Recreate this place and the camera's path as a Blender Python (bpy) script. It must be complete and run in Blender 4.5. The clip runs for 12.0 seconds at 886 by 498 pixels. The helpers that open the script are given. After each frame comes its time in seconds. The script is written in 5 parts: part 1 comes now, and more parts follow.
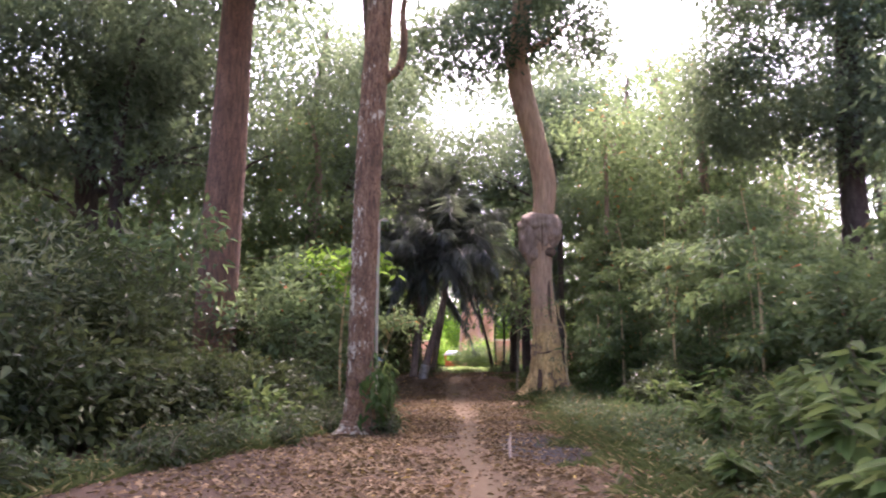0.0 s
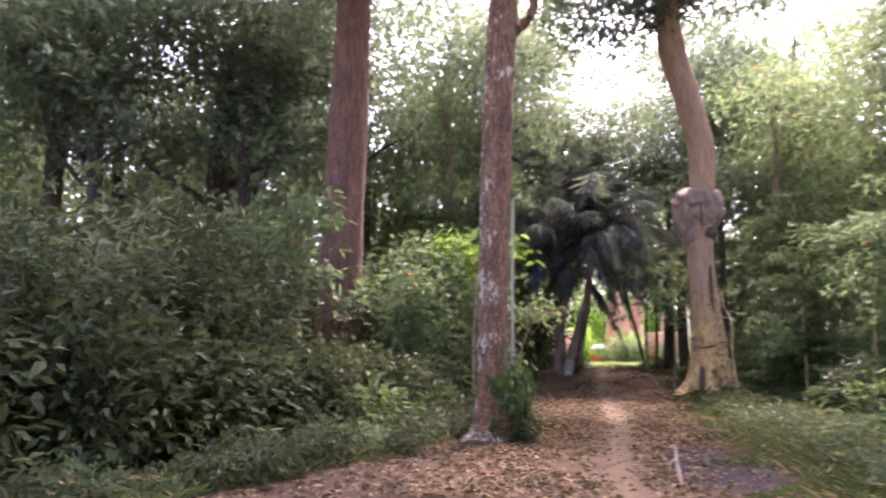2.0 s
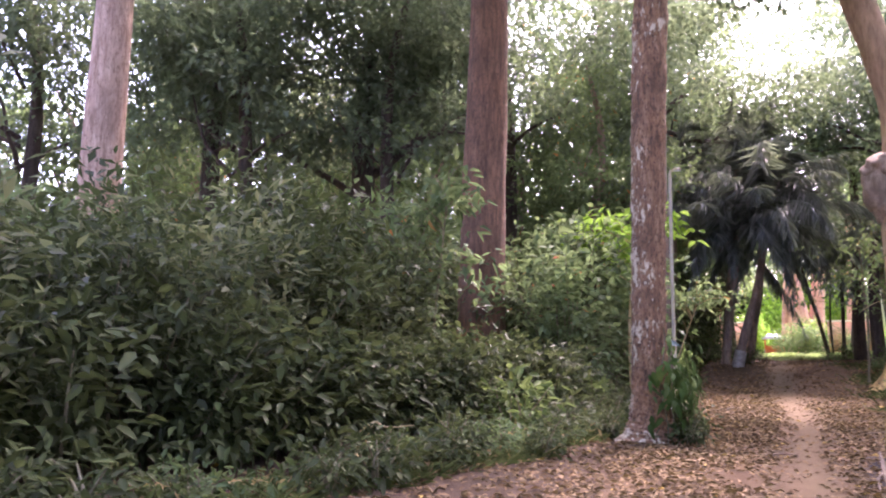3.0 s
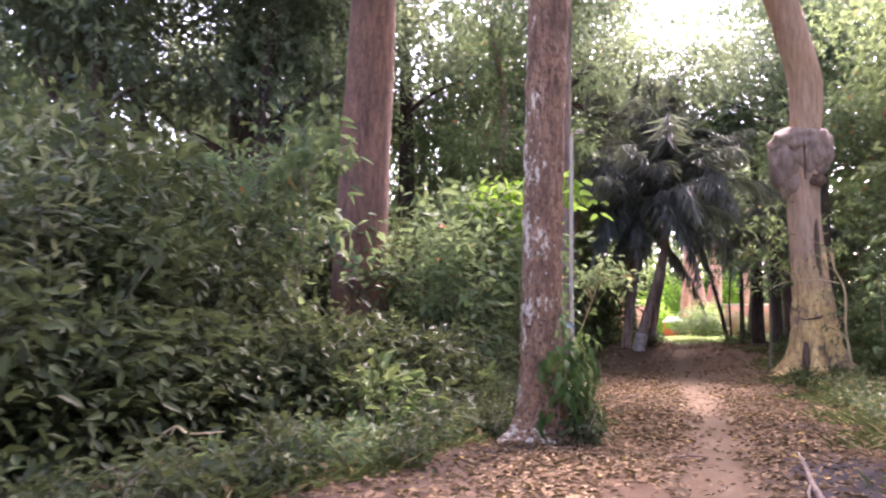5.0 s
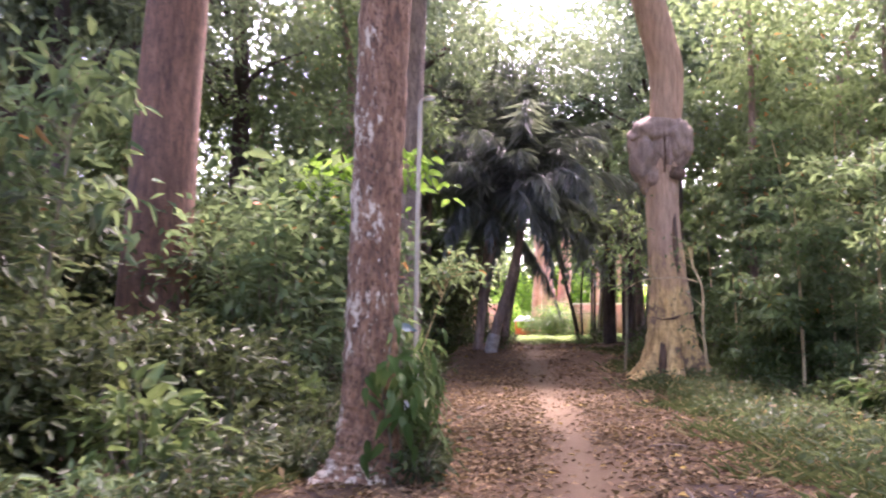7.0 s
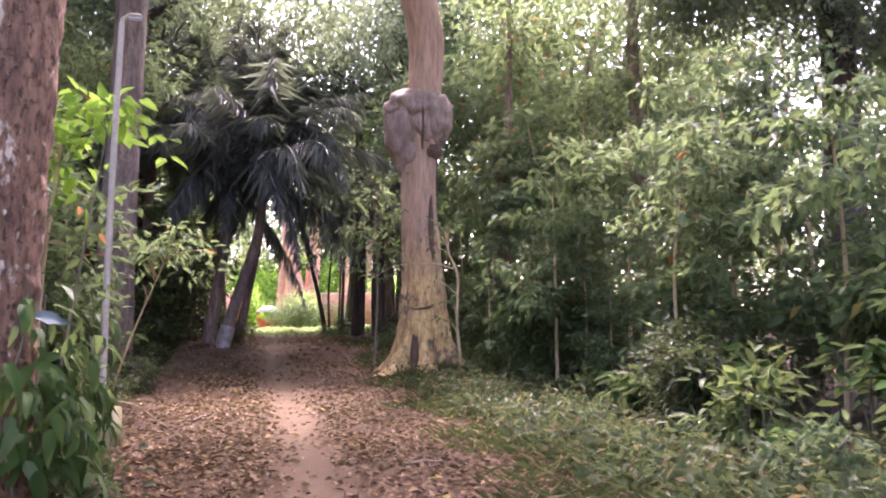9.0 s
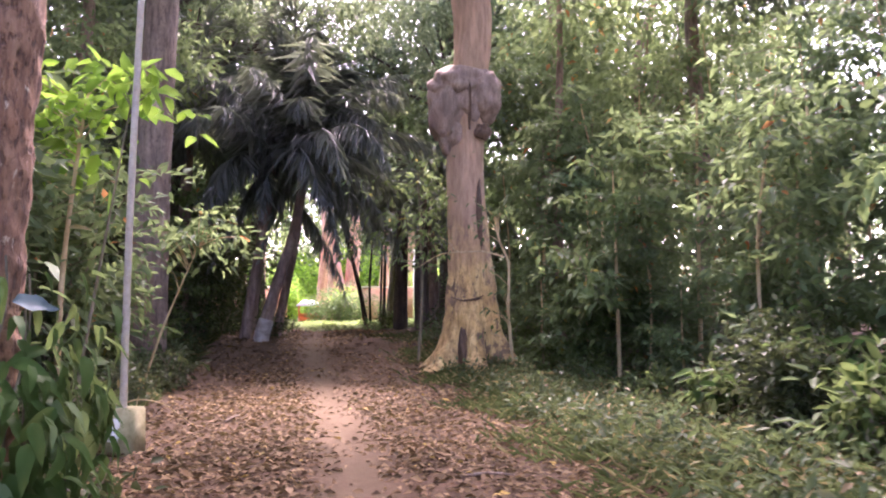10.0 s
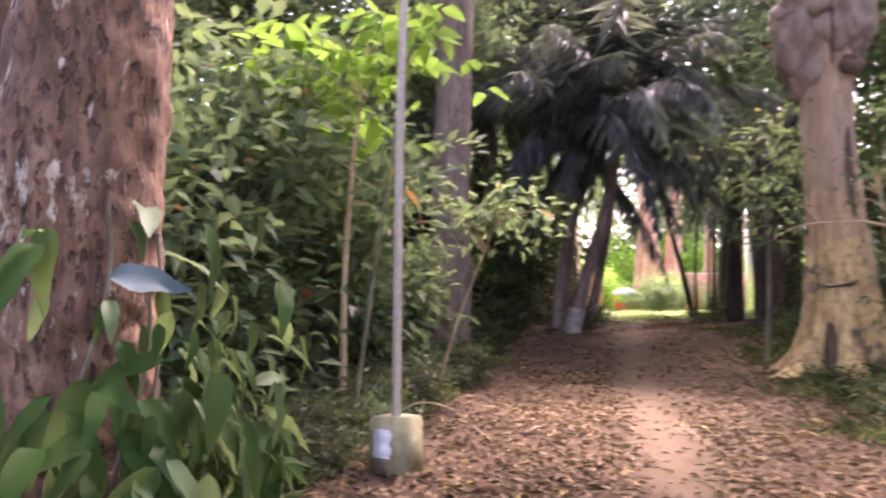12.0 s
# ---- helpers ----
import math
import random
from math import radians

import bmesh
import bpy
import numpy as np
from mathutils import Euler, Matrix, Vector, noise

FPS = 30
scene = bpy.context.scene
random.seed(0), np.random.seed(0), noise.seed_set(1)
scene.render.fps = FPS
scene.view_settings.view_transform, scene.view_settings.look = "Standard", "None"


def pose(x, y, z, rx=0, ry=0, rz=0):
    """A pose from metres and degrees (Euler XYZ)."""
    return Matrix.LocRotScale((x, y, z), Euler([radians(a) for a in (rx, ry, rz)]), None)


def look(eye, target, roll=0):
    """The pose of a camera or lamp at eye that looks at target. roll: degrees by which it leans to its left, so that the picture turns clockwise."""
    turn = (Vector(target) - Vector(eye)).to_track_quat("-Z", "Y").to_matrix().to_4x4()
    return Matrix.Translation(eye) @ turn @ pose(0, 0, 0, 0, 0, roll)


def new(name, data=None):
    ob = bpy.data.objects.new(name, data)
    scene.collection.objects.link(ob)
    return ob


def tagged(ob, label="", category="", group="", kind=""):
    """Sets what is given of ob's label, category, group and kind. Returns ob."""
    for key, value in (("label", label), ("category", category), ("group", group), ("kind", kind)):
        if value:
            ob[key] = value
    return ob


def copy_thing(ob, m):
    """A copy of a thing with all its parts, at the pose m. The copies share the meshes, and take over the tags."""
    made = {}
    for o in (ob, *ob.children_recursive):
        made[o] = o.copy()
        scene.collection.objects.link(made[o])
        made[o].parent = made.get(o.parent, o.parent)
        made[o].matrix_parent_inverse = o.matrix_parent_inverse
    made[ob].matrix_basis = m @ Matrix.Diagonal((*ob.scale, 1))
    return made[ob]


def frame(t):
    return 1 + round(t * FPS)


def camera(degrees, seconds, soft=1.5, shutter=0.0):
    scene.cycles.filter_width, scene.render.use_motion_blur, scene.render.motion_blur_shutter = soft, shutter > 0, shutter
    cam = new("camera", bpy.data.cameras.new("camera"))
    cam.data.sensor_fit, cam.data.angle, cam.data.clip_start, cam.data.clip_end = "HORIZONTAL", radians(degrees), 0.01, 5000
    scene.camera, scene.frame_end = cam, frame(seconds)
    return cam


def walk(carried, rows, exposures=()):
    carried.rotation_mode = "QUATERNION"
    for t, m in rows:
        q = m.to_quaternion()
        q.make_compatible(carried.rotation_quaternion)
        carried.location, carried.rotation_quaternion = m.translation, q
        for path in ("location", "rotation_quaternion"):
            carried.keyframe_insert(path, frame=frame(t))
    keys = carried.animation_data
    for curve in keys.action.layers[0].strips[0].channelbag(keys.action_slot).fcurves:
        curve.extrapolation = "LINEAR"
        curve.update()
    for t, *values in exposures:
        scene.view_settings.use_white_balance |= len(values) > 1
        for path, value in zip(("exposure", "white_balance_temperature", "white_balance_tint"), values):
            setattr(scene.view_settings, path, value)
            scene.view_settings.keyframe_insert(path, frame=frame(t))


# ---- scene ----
cam = camera(60.9, 12.0, soft=2.0, shutter=0.45)
METRES, EYE, TILT, LEAN, TURN = 15.6, 1.46, 0.0, 0.0, 0.0
ROWS = [
    (0.0, 0.0, 0.0, 0.0, 0.06, 9.15, 0.37),
    (0.5, 0.0024, 0.039, -0.0003, 3.28, 9.12, 0.22),
    (1.0, 0.0042, 0.0795, 0.0007, 4.38, 8.94, 0.15),
    (1.5, 0.0017, 0.1203, 0.0011, 6.56, 8.81, 0.12),
    (2.0, -0.0005, 0.1625, 0.0033, 10.9, 8.74, -0.01),
    (2.5, -0.0032, 0.2082, 0.0036, 18.1, 8.42, -0.08),
    (2.7, -0.0042, 0.2243, 0.0038, 20.4, 8.26, -0.1),
    (3.1, -0.0062, 0.2565, 0.0043, 23.0, 7.93, -0.15),
    (3.5, -0.0082, 0.2888, 0.0048, 23.0, 7.6, -0.2),
    (3.9, -0.0101, 0.321, 0.0052, 21.5, 7.27, -0.25),
    (4.3, -0.0121, 0.3532, 0.0057, 19.8, 6.94, -0.3),
    (4.5, -0.0131, 0.3693, 0.0059, 18.95, 6.78, -0.32),
    (5.0, -0.0139, 0.4098, 0.0051, 15.93, 6.71, -0.26),
    (5.5, -0.0204, 0.4547, 0.0063, 12.77, 6.58, -0.21),
    (6.0, -0.0218, 0.4987, 0.0076, 10.7, 6.49, -0.16),
    (6.5, -0.022, 0.5428, 0.0095, 8.9, 6.53, -0.21),
    (7.0, -0.0217, 0.5859, 0.0113, 4.97, 6.61, -0.15),
    (7.5, -0.0155, 0.6304, 0.0104, -0.51, 6.46, 0.04),
    (7.7, -0.0137, 0.6462, 0.0107, -3.3, 6.39, 0.07),
    (8.1, -0.0101, 0.6779, 0.0113, -8.6, 6.24, 0.13),
    (8.5, -0.0065, 0.7096, 0.0119, -12.0, 6.1, 0.19),
    (8.9, -0.0029, 0.7414, 0.0125, -13.9, 5.95, 0.25),
    (9.3, 0.0007, 0.7731, 0.0131, -13.6, 5.8, 0.31),
    (9.5, 0.0025, 0.7889, 0.0134, -12.8, 5.73, 0.34),
    (10.0, 0.0018, 0.8312, 0.0097, -10.93, 5.54, 0.29),
    (10.5, 0.0083, 0.8759, 0.0109, -9.39, 5.21, 0.17),
    (11.0, 0.0085, 0.9183, 0.0119, -5.71, 4.98, 0.08),
    (11.5, 0.0066, 0.9612, 0.013, 3.09, 4.81, -0.09),
    (12.0, 0.0052, 0.9956, 0.0111, 12.76, 4.7, -0.33),
]
walk(cam, [(t, pose(0, 0, EYE, TILT, LEAN, TURN) @ pose(METRES * x, METRES * y, METRES * z, 90 + pitch, roll, yaw)) for t, x, y, z, yaw, pitch, roll in ROWS],
     [(0.0, 3.5, 6090, 42), (2.5, 3.84, 6120, 46), (5.5, 4.1, 6080, 47), (9.5, 4.08, 6060, 50), (12.0, 4.14, 6300, 49)])

# ---- light: a bright hazy sky, low soft sun ahead of the walker ----
SUN_EL, SUN_AZ = 55.0, 14.0
world = bpy.data.worlds.new("sky")
scene.world = world
world.use_nodes = True
wn = world.node_tree.nodes
sky = wn.new("ShaderNodeTexSky")
sky.sky_type, sky.sun_disc = "NISHITA", False
sky.sun_elevation, sky.sun_rotation = radians(SUN_EL), radians(SUN_AZ)
sky.air_density, sky.dust_density, sky.ozone_density = 1.0, 5.0, 0.6
wn["Background"].inputs["Strength"].default_value = 0.13
world.node_tree.links.new(sky.outputs["Color"], wn["Background"].inputs["Color"])
sun_data = bpy.data.lights.new("sun", "SUN")
sun_data.energy, sun_data.angle, sun_data.color = 1.5, radians(12), (1.0, 0.93, 0.82)
sun = new("sun", sun_data)
sun.matrix_world = look((20 * math.sin(radians(SUN_AZ)), 20 * math.cos(radians(SUN_AZ)), 20 * math.tan(radians(SUN_EL))), (0, 0, 0))


# ---- materials ----
def material(name):
    m = bpy.data.materials.new(name)
    m.use_nodes = True
    nt = m.node_tree
    return m, nt, nt.nodes["Principled BSDF"]


def node(nt, kind, **values):
    n = nt.nodes.new(kind)
    for key, value in values.items():
        n.inputs[key.replace("_", " ")].default_value = value
    return n


def ramp(nt, source, stops):
    r = nt.nodes.new("ShaderNodeValToRGB")
    while len(r.color_ramp.elements) < len(stops):
        r.color_ramp.elements.new(0.5)
    for e, (p, c) in zip(r.color_ramp.elements, stops):
        e.position, e.color = p, (*c, 1) if len(c) == 3 else c
    nt.links.new(source, r.inputs[0])
    return r.outputs[0]


def grey(v):
    return (v, v, v)


def mix(nt, a, b, fac, blend="MIX"):
    m = nt.nodes.new("ShaderNodeMix")
    m.data_type, m.blend_type = "RGBA", blend
    for socket, value in ((m.inputs[0], fac), (m.inputs[6], a), (m.inputs[7], b)):
        if isinstance(value, bpy.types.NodeSocket):
            nt.links.new(value, socket)
        else:
            socket.default_value = value if isinstance(value, float) else (*value, 1)
    return m.outputs[2]


def coords(nt, scale=(1, 1, 1)):
    g = nt.nodes.new("ShaderNodeTexCoord")
    mp = node(nt, "ShaderNodeMapping", Scale=scale)
    nt.links.new(g.outputs["Object"], mp.inputs["Vector"])
    return mp.outputs[0]


def noise_tex(nt, vec, scale, detail=4.0, rough=0.6):
    n = node(nt, "ShaderNodeTexNoise", Scale=scale, Detail=detail, Roughness=rough)
    nt.links.new(vec, n.inputs["Vector"])
    return n.outputs[0]


def bump(nt, bsdf, height, strength, distance):
    b = node(nt, "ShaderNodeBump", Strength=strength, Distance=distance)
    nt.links.new(height, b.inputs["Height"])
    nt.links.new(b.outputs[0], bsdf.inputs["Normal"])


def leaf_material(name, dark, mid, light, gloss=0.45, through_light=0.35, yellow=None, shine=0.3, turned=0.985):
    """Leaves differ one by one; part of the light goes through them."""
    m, nt, b = material(name)
    g = nt.nodes.new("ShaderNodeNewGeometry")
    stops = [(0.0, dark), (0.45, mid), (min(0.95, turned - 0.02), light)]
    if yellow:
        stops += [(turned, light), (turned + 0.007, yellow)]
    col = ramp(nt, g.outputs["Random Per Island"], stops)
    big = noise_tex(nt, coords(nt), 0.55, 2.0)
    col = mix(nt, col, mix(nt, col, grey(0.0), 0.35), ramp(nt, big, [(0.35, grey(0.0)), (0.65, grey(1.0))]))
    nt.links.new(col, b.inputs["Base Color"])
    b.inputs["Roughness"].default_value = gloss
    b.inputs["Specular IOR Level"].default_value = shine
    tr = nt.nodes.new("ShaderNodeBsdfTranslucent")
    nt.links.new(mix(nt, col, (0.45, 0.58, 0.2), 0.25), tr.inputs["Color"])
    mx = nt.nodes.new("ShaderNodeMixShader")
    mx.inputs[0].default_value = through_light
    nt.links.new(b.outputs[0], mx.inputs[1])
    nt.links.new(tr.outputs[0], mx.inputs[2])
    nt.links.new(mx.outputs[0], nt.nodes["Material Output"].inputs["Surface"])
    return m


def bark_material(name, dark, mid, light, patch=None, patch_at=0.6, scale=1.0, depth=0.02, spot=9.0, upper=None, weather_side=0.0, pits=0.0):
    m, nt, b = material(name)
    long = coords(nt, (3.2 * scale, 3.2 * scale, 0.55 * scale))
    even = coords(nt)
    furrow = noise_tex(nt, long, 3.0, 6.0, 0.65)
    col = ramp(nt, furrow, [(0.3, dark), (0.5, mid), (0.72, light)])
    flake = noise_tex(nt, coords(nt, (1, 1, 0.55)), 16.0 * scale, 8.0, 0.7)
    col = mix(nt, col, mix(nt, col, dark, 0.75), ramp(nt, flake, [(0.36, grey(1.0)), (0.5, grey(0.0))]))
    pit = None
    if pits:
        # small dark fissures between the flakes
        pit = ramp(nt, noise_tex(nt, coords(nt, (1, 1, 0.42)), pits, 3.0, 0.55), [(0.36, grey(0.0)), (0.45, grey(1.0))])
        col = mix(nt, mix(nt, col, dark, 0.85), col, pit)
    blotch = noise_tex(nt, even, 1.3, 3.0)
    col = mix(nt, col, mix(nt, col, dark, 0.6), ramp(nt, blotch, [(0.45, grey(0.0)), (0.7, grey(1.0))]))
    if patch:
        spots = noise_tex(nt, coords(nt, (1, 1, 0.45)), spot, 5.0, 0.62)
        wide = noise_tex(nt, even, 1.1, 2.0)
        both = nt.nodes.new("ShaderNodeMath")
        both.operation = "ADD"
        nt.links.new(spots, both.inputs[0])
        nt.links.new(wide, both.inputs[1])
        half = nt.nodes.new("ShaderNodeMath")
        half.operation, half.inputs[1].default_value = "MULTIPLY", 0.5
        nt.links.new(both.outputs[0], half.inputs[0])
        if weather_side:
            # lichen favours the weather side, towards -x
            across = nt.nodes.new("ShaderNodeSeparateXYZ")
            nt.links.new(even, across.inputs[0])
            favour = nt.nodes.new("ShaderNodeMath")
            favour.operation, favour.inputs[1].default_value = "MULTIPLY_ADD", -weather_side
            nt.links.new(across.outputs[0], favour.inputs[0])
            nt.links.new(half.outputs[0], favour.inputs[2])
            half = favour
        col = mix(nt, col, patch, ramp(nt, half.outputs[0], [(patch_at - 0.02, grey(0.0)), (patch_at + 0.02, grey(1.0))]))
    if upper:
        # greyer tone high up, pale yellow below
        sep = nt.nodes.new("ShaderNodeSeparateXYZ")
        nt.links.new(even, sep.inputs[0])
        edge = nt.nodes.new("ShaderNodeMath")
        edge.operation, edge.inputs[1].default_value, edge.inputs[2].default_value = "MULTIPLY_ADD", 0.17, -0.45
        nt.links.new(sep.outputs[2], edge.inputs[0])
        ragged = nt.nodes.new("ShaderNodeMath")
        ragged.operation = "ADD"
        nt.links.new(edge.outputs[0], ragged.inputs[0])
        nt.links.new(blotch, ragged.inputs[1])
        high = ramp(nt, furrow, [(0.3, tuple(c * 0.5 for c in upper)), (0.65, upper)])
        col = mix(nt, col, high, ramp(nt, ragged.outputs[0], [(0.32, grey(0.0)), (0.75, grey(1.0))]))
    nt.links.new(col, b.inputs["Base Color"])
    b.inputs["Roughness"].default_value = 0.9
    rough = nt.nodes.new("ShaderNodeMath")
    rough.operation = "ADD"
    nt.links.new(furrow, rough.inputs[0])
    nt.links.new(flake, rough.inputs[1])
    height = rough.outputs[0]
    if pit:
        deeper = nt.nodes.new("ShaderNodeMath")
        deeper.operation = "ADD"
        nt.links.new(height, deeper.inputs[0])
        nt.links.new(pit, deeper.inputs[1])
        height = deeper.outputs[0]
    bump(nt, b, height, 0.9, depth)
    return m


def plain_material(name, a, c, scale=8.0, rough=0.8, metal=0.0, relief=0.003):
    m, nt, b = material(name)
    n = noise_tex(nt, coords(nt), scale, 6.0)
    nt.links.new(ramp(nt, n, [(0.3, a), (0.7, c)]), b.inputs["Base Color"])
    b.inputs["Roughness"].default_value, b.inputs["Metallic"].default_value = rough, metal
    bump(nt, b, n, 0.5, relief)
    return m


LEAF_BUSH = leaf_material("glossy_bush_leaf", (0.021, 0.028, 0.011), (0.036, 0.049, 0.016), (0.068, 0.088, 0.03), 0.46, 0.22, shine=0.1)
LEAF_OLIVE = leaf_material("olive_leaf", (0.08, 0.085, 0.043), (0.14, 0.145, 0.07), (0.23, 0.235, 0.115), 0.5, 0.4)
LEAF_FRESH = leaf_material("fresh_green_leaf", (0.055, 0.092, 0.036), (0.085, 0.14, 0.05), (0.14, 0.21, 0.075), 0.55, 0.4, (0.38, 0.3, 0.06), shine=0.14)
LEAF_LIME = leaf_material("lime_leaf", (0.13, 0.27, 0.015), (0.22, 0.43, 0.022), (0.33, 0.58, 0.035), 0.45, 0.58, shine=0.15)
LEAF_CANOPY = leaf_material("canopy_leaf", (0.05, 0.074, 0.054), (0.078, 0.112, 0.076), (0.115, 0.155, 0.1), 0.6, 0.44, shine=0.15)
LEAF_MID = leaf_material("sapling_leaf", (0.055, 0.092, 0.042), (0.092, 0.145, 0.06), (0.13, 0.188, 0.082), 0.6, 0.45, (0.4, 0.1, 0.03), shine=0.13)
LEAF_VERGE = leaf_material("verge_leaf", (0.044, 0.07, 0.019), (0.072, 0.113, 0.028), (0.118, 0.168, 0.042), 0.55, 0.4, (0.3, 0.26, 0.05), shine=0.1)
LEAF_PALM = leaf_material("palm_leaf", (0.06, 0.07, 0.072), (0.092, 0.107, 0.106), (0.16, 0.18, 0.175), 0.45, 0.34)
GRASS = leaf_material("grass_blade", (0.032, 0.048, 0.014), (0.055, 0.074, 0.021), (0.095, 0.108, 0.036), 0.7, 0.3, (0.32, 0.25, 0.13), turned=0.88, shine=0.06)
LITTER = leaf_material("fallen_leaf", (0.085, 0.046, 0.021), (0.19, 0.112, 0.053), (0.32, 0.21, 0.105), 0.75, 0.08, (0.6, 0.4, 0.1), shine=0.15)
BARK_RED = bark_material("red_brown_bark", (0.058, 0.03, 0.017), (0.16, 0.079, 0.041), (0.25, 0.133, 0.073))
BARK_LICHEN = bark_material("lichen_spotted_bark", (0.085, 0.043, 0.021), (0.28, 0.145, 0.07), (0.42, 0.245, 0.13), (0.60, 0.49, 0.33), 0.568, spot=15.0, scale=1.25, depth=0.04, weather_side=0.15, pits=24.0)
BARK_PALE = bark_material("pale_fluted_bark", (0.26, 0.15, 0.055), (0.64, 0.41, 0.15), (0.83, 0.59, 0.25), (0.17, 0.11, 0.06), 0.545, upper=(0.5, 0.31, 0.18), depth=0.03)
BARK_GREY = bark_material("grey_bark", (0.08, 0.055, 0.038), (0.21, 0.15, 0.105), (0.32, 0.235, 0.17))
BARK_TAN = bark_material("tan_bark", (0.2, 0.12, 0.08), (0.42, 0.27, 0.19), (0.6, 0.42, 0.31))
BARK_DARK = bark_material("dark_bark", (0.022, 0.015, 0.011), (0.06, 0.042, 0.03), (0.10, 0.075, 0.055))
STEM = bark_material("green_grey_stem", (0.07, 0.06, 0.035), (0.16, 0.14, 0.08), (0.28, 0.25, 0.15), depth=0.004)
TWIG = bark_material("bleached_twig", (0.28, 0.2, 0.1), (0.48, 0.36, 0.18), (0.66, 0.52, 0.28), depth=0.003)
CONCRETE = plain_material("mossy_concrete", (0.19, 0.175, 0.07), (0.42, 0.375, 0.2), 7.0, 0.95, 0.0, 0.01)
STEEL = plain_material("galvanised_steel", (0.34, 0.29, 0.2), (0.48, 0.41, 0.29), 20.0, 0.55, 0.0, 0.001)
PAPER = plain_material("notice_paper", (0.72, 0.68, 0.6), (0.86, 0.83, 0.75), 5.0, 0.7, 0.0, 0.001)
BRICK_RED = plain_material("pink_red_plaster", (0.52, 0.24, 0.17), (0.68, 0.36, 0.27), 2.0, 0.9, 0.0, 0.004)
CREAM = plain_material("cream_plaster", (0.62, 0.52, 0.38), (0.78, 0.68, 0.52), 2.0, 0.9, 0.0, 0.004)
SHEET = plain_material("blue_white_sheet", (0.45, 0.55, 0.80), (0.75, 0.80, 0.88), 3.0, 0.5, 0.0, 0.004)
ORANGE = plain_material("orange_red_paint", (0.52, 0.10, 0.04), (0.72, 0.20, 0.09), 4.0, 0.6, 0.0, 0.002)
# Bluish base colour paints the sky's sheen on one vine leaf.
SHEEN_LEAF = leaf_material("sky_sheen_leaf", (0.06, 0.10, 0.10), (0.075, 0.12, 0.12), (0.09, 0.14, 0.14), 0.6, 0.15, shine=0.08)
LAMP_GLASS = plain_material("milky_lamp_cover", (0.55, 0.55, 0.52), (0.7, 0.7, 0.68), 12.0, 0.3, 0.0, 0.001)


# ---- terrain shape ----
def track(y):
    """Middle of the trodden strip at y."""
    return 0.55 + 0.12 * np.sin(y * 0.33) + 0.016 * np.clip(y - 34, 0, 40)


def smooth(a, b, v):
    s = np.clip((v - a) / (b - a), 0, 1)
    return s * s * (3 - 2 * s)


def ground_z(x, y):
    x, y = np.asarray(x, float), np.asarray(y, float)
    z = np.interp(y, (-50, 16, 20, 24, 27, 31, 35, 38, 44, 60, 120, 300), (0, 0, 0.01, 0.08, 0.22, 0.52, 1.12, 1.28, 1.4, 1.6, 1.9, 2.0))
    off = np.abs(x - track(y))
    z = z + 0.14 * smooth(2.2, 4.5, off) * smooth(90, 60, y)
    z = z - 0.05 * np.exp(-((off / 0.45) ** 2)) * smooth(60, 40, y)
    z = z - 0.05 * np.exp(-(((x - 1.85) / 0.55) ** 2)) * smooth(9, 12, y) * smooth(20, 17, y)
    z = z + 0.03 * np.sin(x * 1.3 + y * 0.7) * np.cos(x * 0.6 - y * 1.1) * smooth(90, 60, np.hypot(x, y))
    return z


def gz(x, y):
    return float(ground_z(x, y))


# ---- mesh kit ----
rng = np.random.default_rng(7)


def mesh_of(name, shells, mat):
    """One mesh from shells (vertices, faces), faces being index arrays of 3 or 4 columns."""
    me = bpy.data.meshes.new(name)
    vs, loops, sizes, n = [], [], [], 0
    for v, f in shells:
        v, f = np.asarray(v, np.float32), np.asarray(f, np.int64)
        vs.append(v)
        loops.append((f + n).ravel())
        sizes.append(np.full(len(f), f.shape[1], np.int64))
        n += len(v)
    v, l, s = np.concatenate(vs), np.concatenate(loops), np.concatenate(sizes)
    me.vertices.add(len(v))
    me.vertices.foreach_set("co", v.ravel())
    me.loops.add(len(l))
    me.loops.foreach_set("vertex_index", l.astype(np.int32))
    me.polygons.add(len(s))
    me.polygons.foreach_set("loop_start", (np.cumsum(s) - s).astype(np.int32))
    me.polygons.foreach_set("use_smooth", np.ones(len(s), bool))
    me.update(calc_edges=True)
    me.materials.append(mat)
    return me


def part(name, shells, mat, parent, label=""):
    ob = new(name, mesh_of(name, shells, mat))
    ob.parent = parent
    return tagged(ob, label)


def thing(name, at, label, category, group="", kind="", turn=0.0, scale=1.0):
    ob = new(name)
    ob.empty_display_size = 0.2
    ob.location, ob.rotation_euler, ob.scale = at, (0, 0, radians(turn)), (scale,) * 3
    return tagged(ob, label, category, group, kind)


def unit(a):
    return a / np.maximum(np.linalg.norm(a, axis=-1, keepdims=True), 1e-9)


def curve_points(points, n):
    """n points along a smooth line through the given ones."""
    p = np.asarray(points, float)
    k = len(p)
    t = np.linspace(0, k - 1, n)
    i = np.clip(t.astype(int), 0, k - 2)
    u = (t - i)[:, None]
    a, b, c, d = p[np.clip(i - 1, 0, k - 1)], p[i], p[i + 1], p[np.clip(i + 2, 0, k - 1)]
    return 0.5 * (2 * b + (c - a) * u + (2 * a - 5 * b + 4 * c - d) * u ** 2 + (3 * b - a - 3 * c + d) * u ** 3)


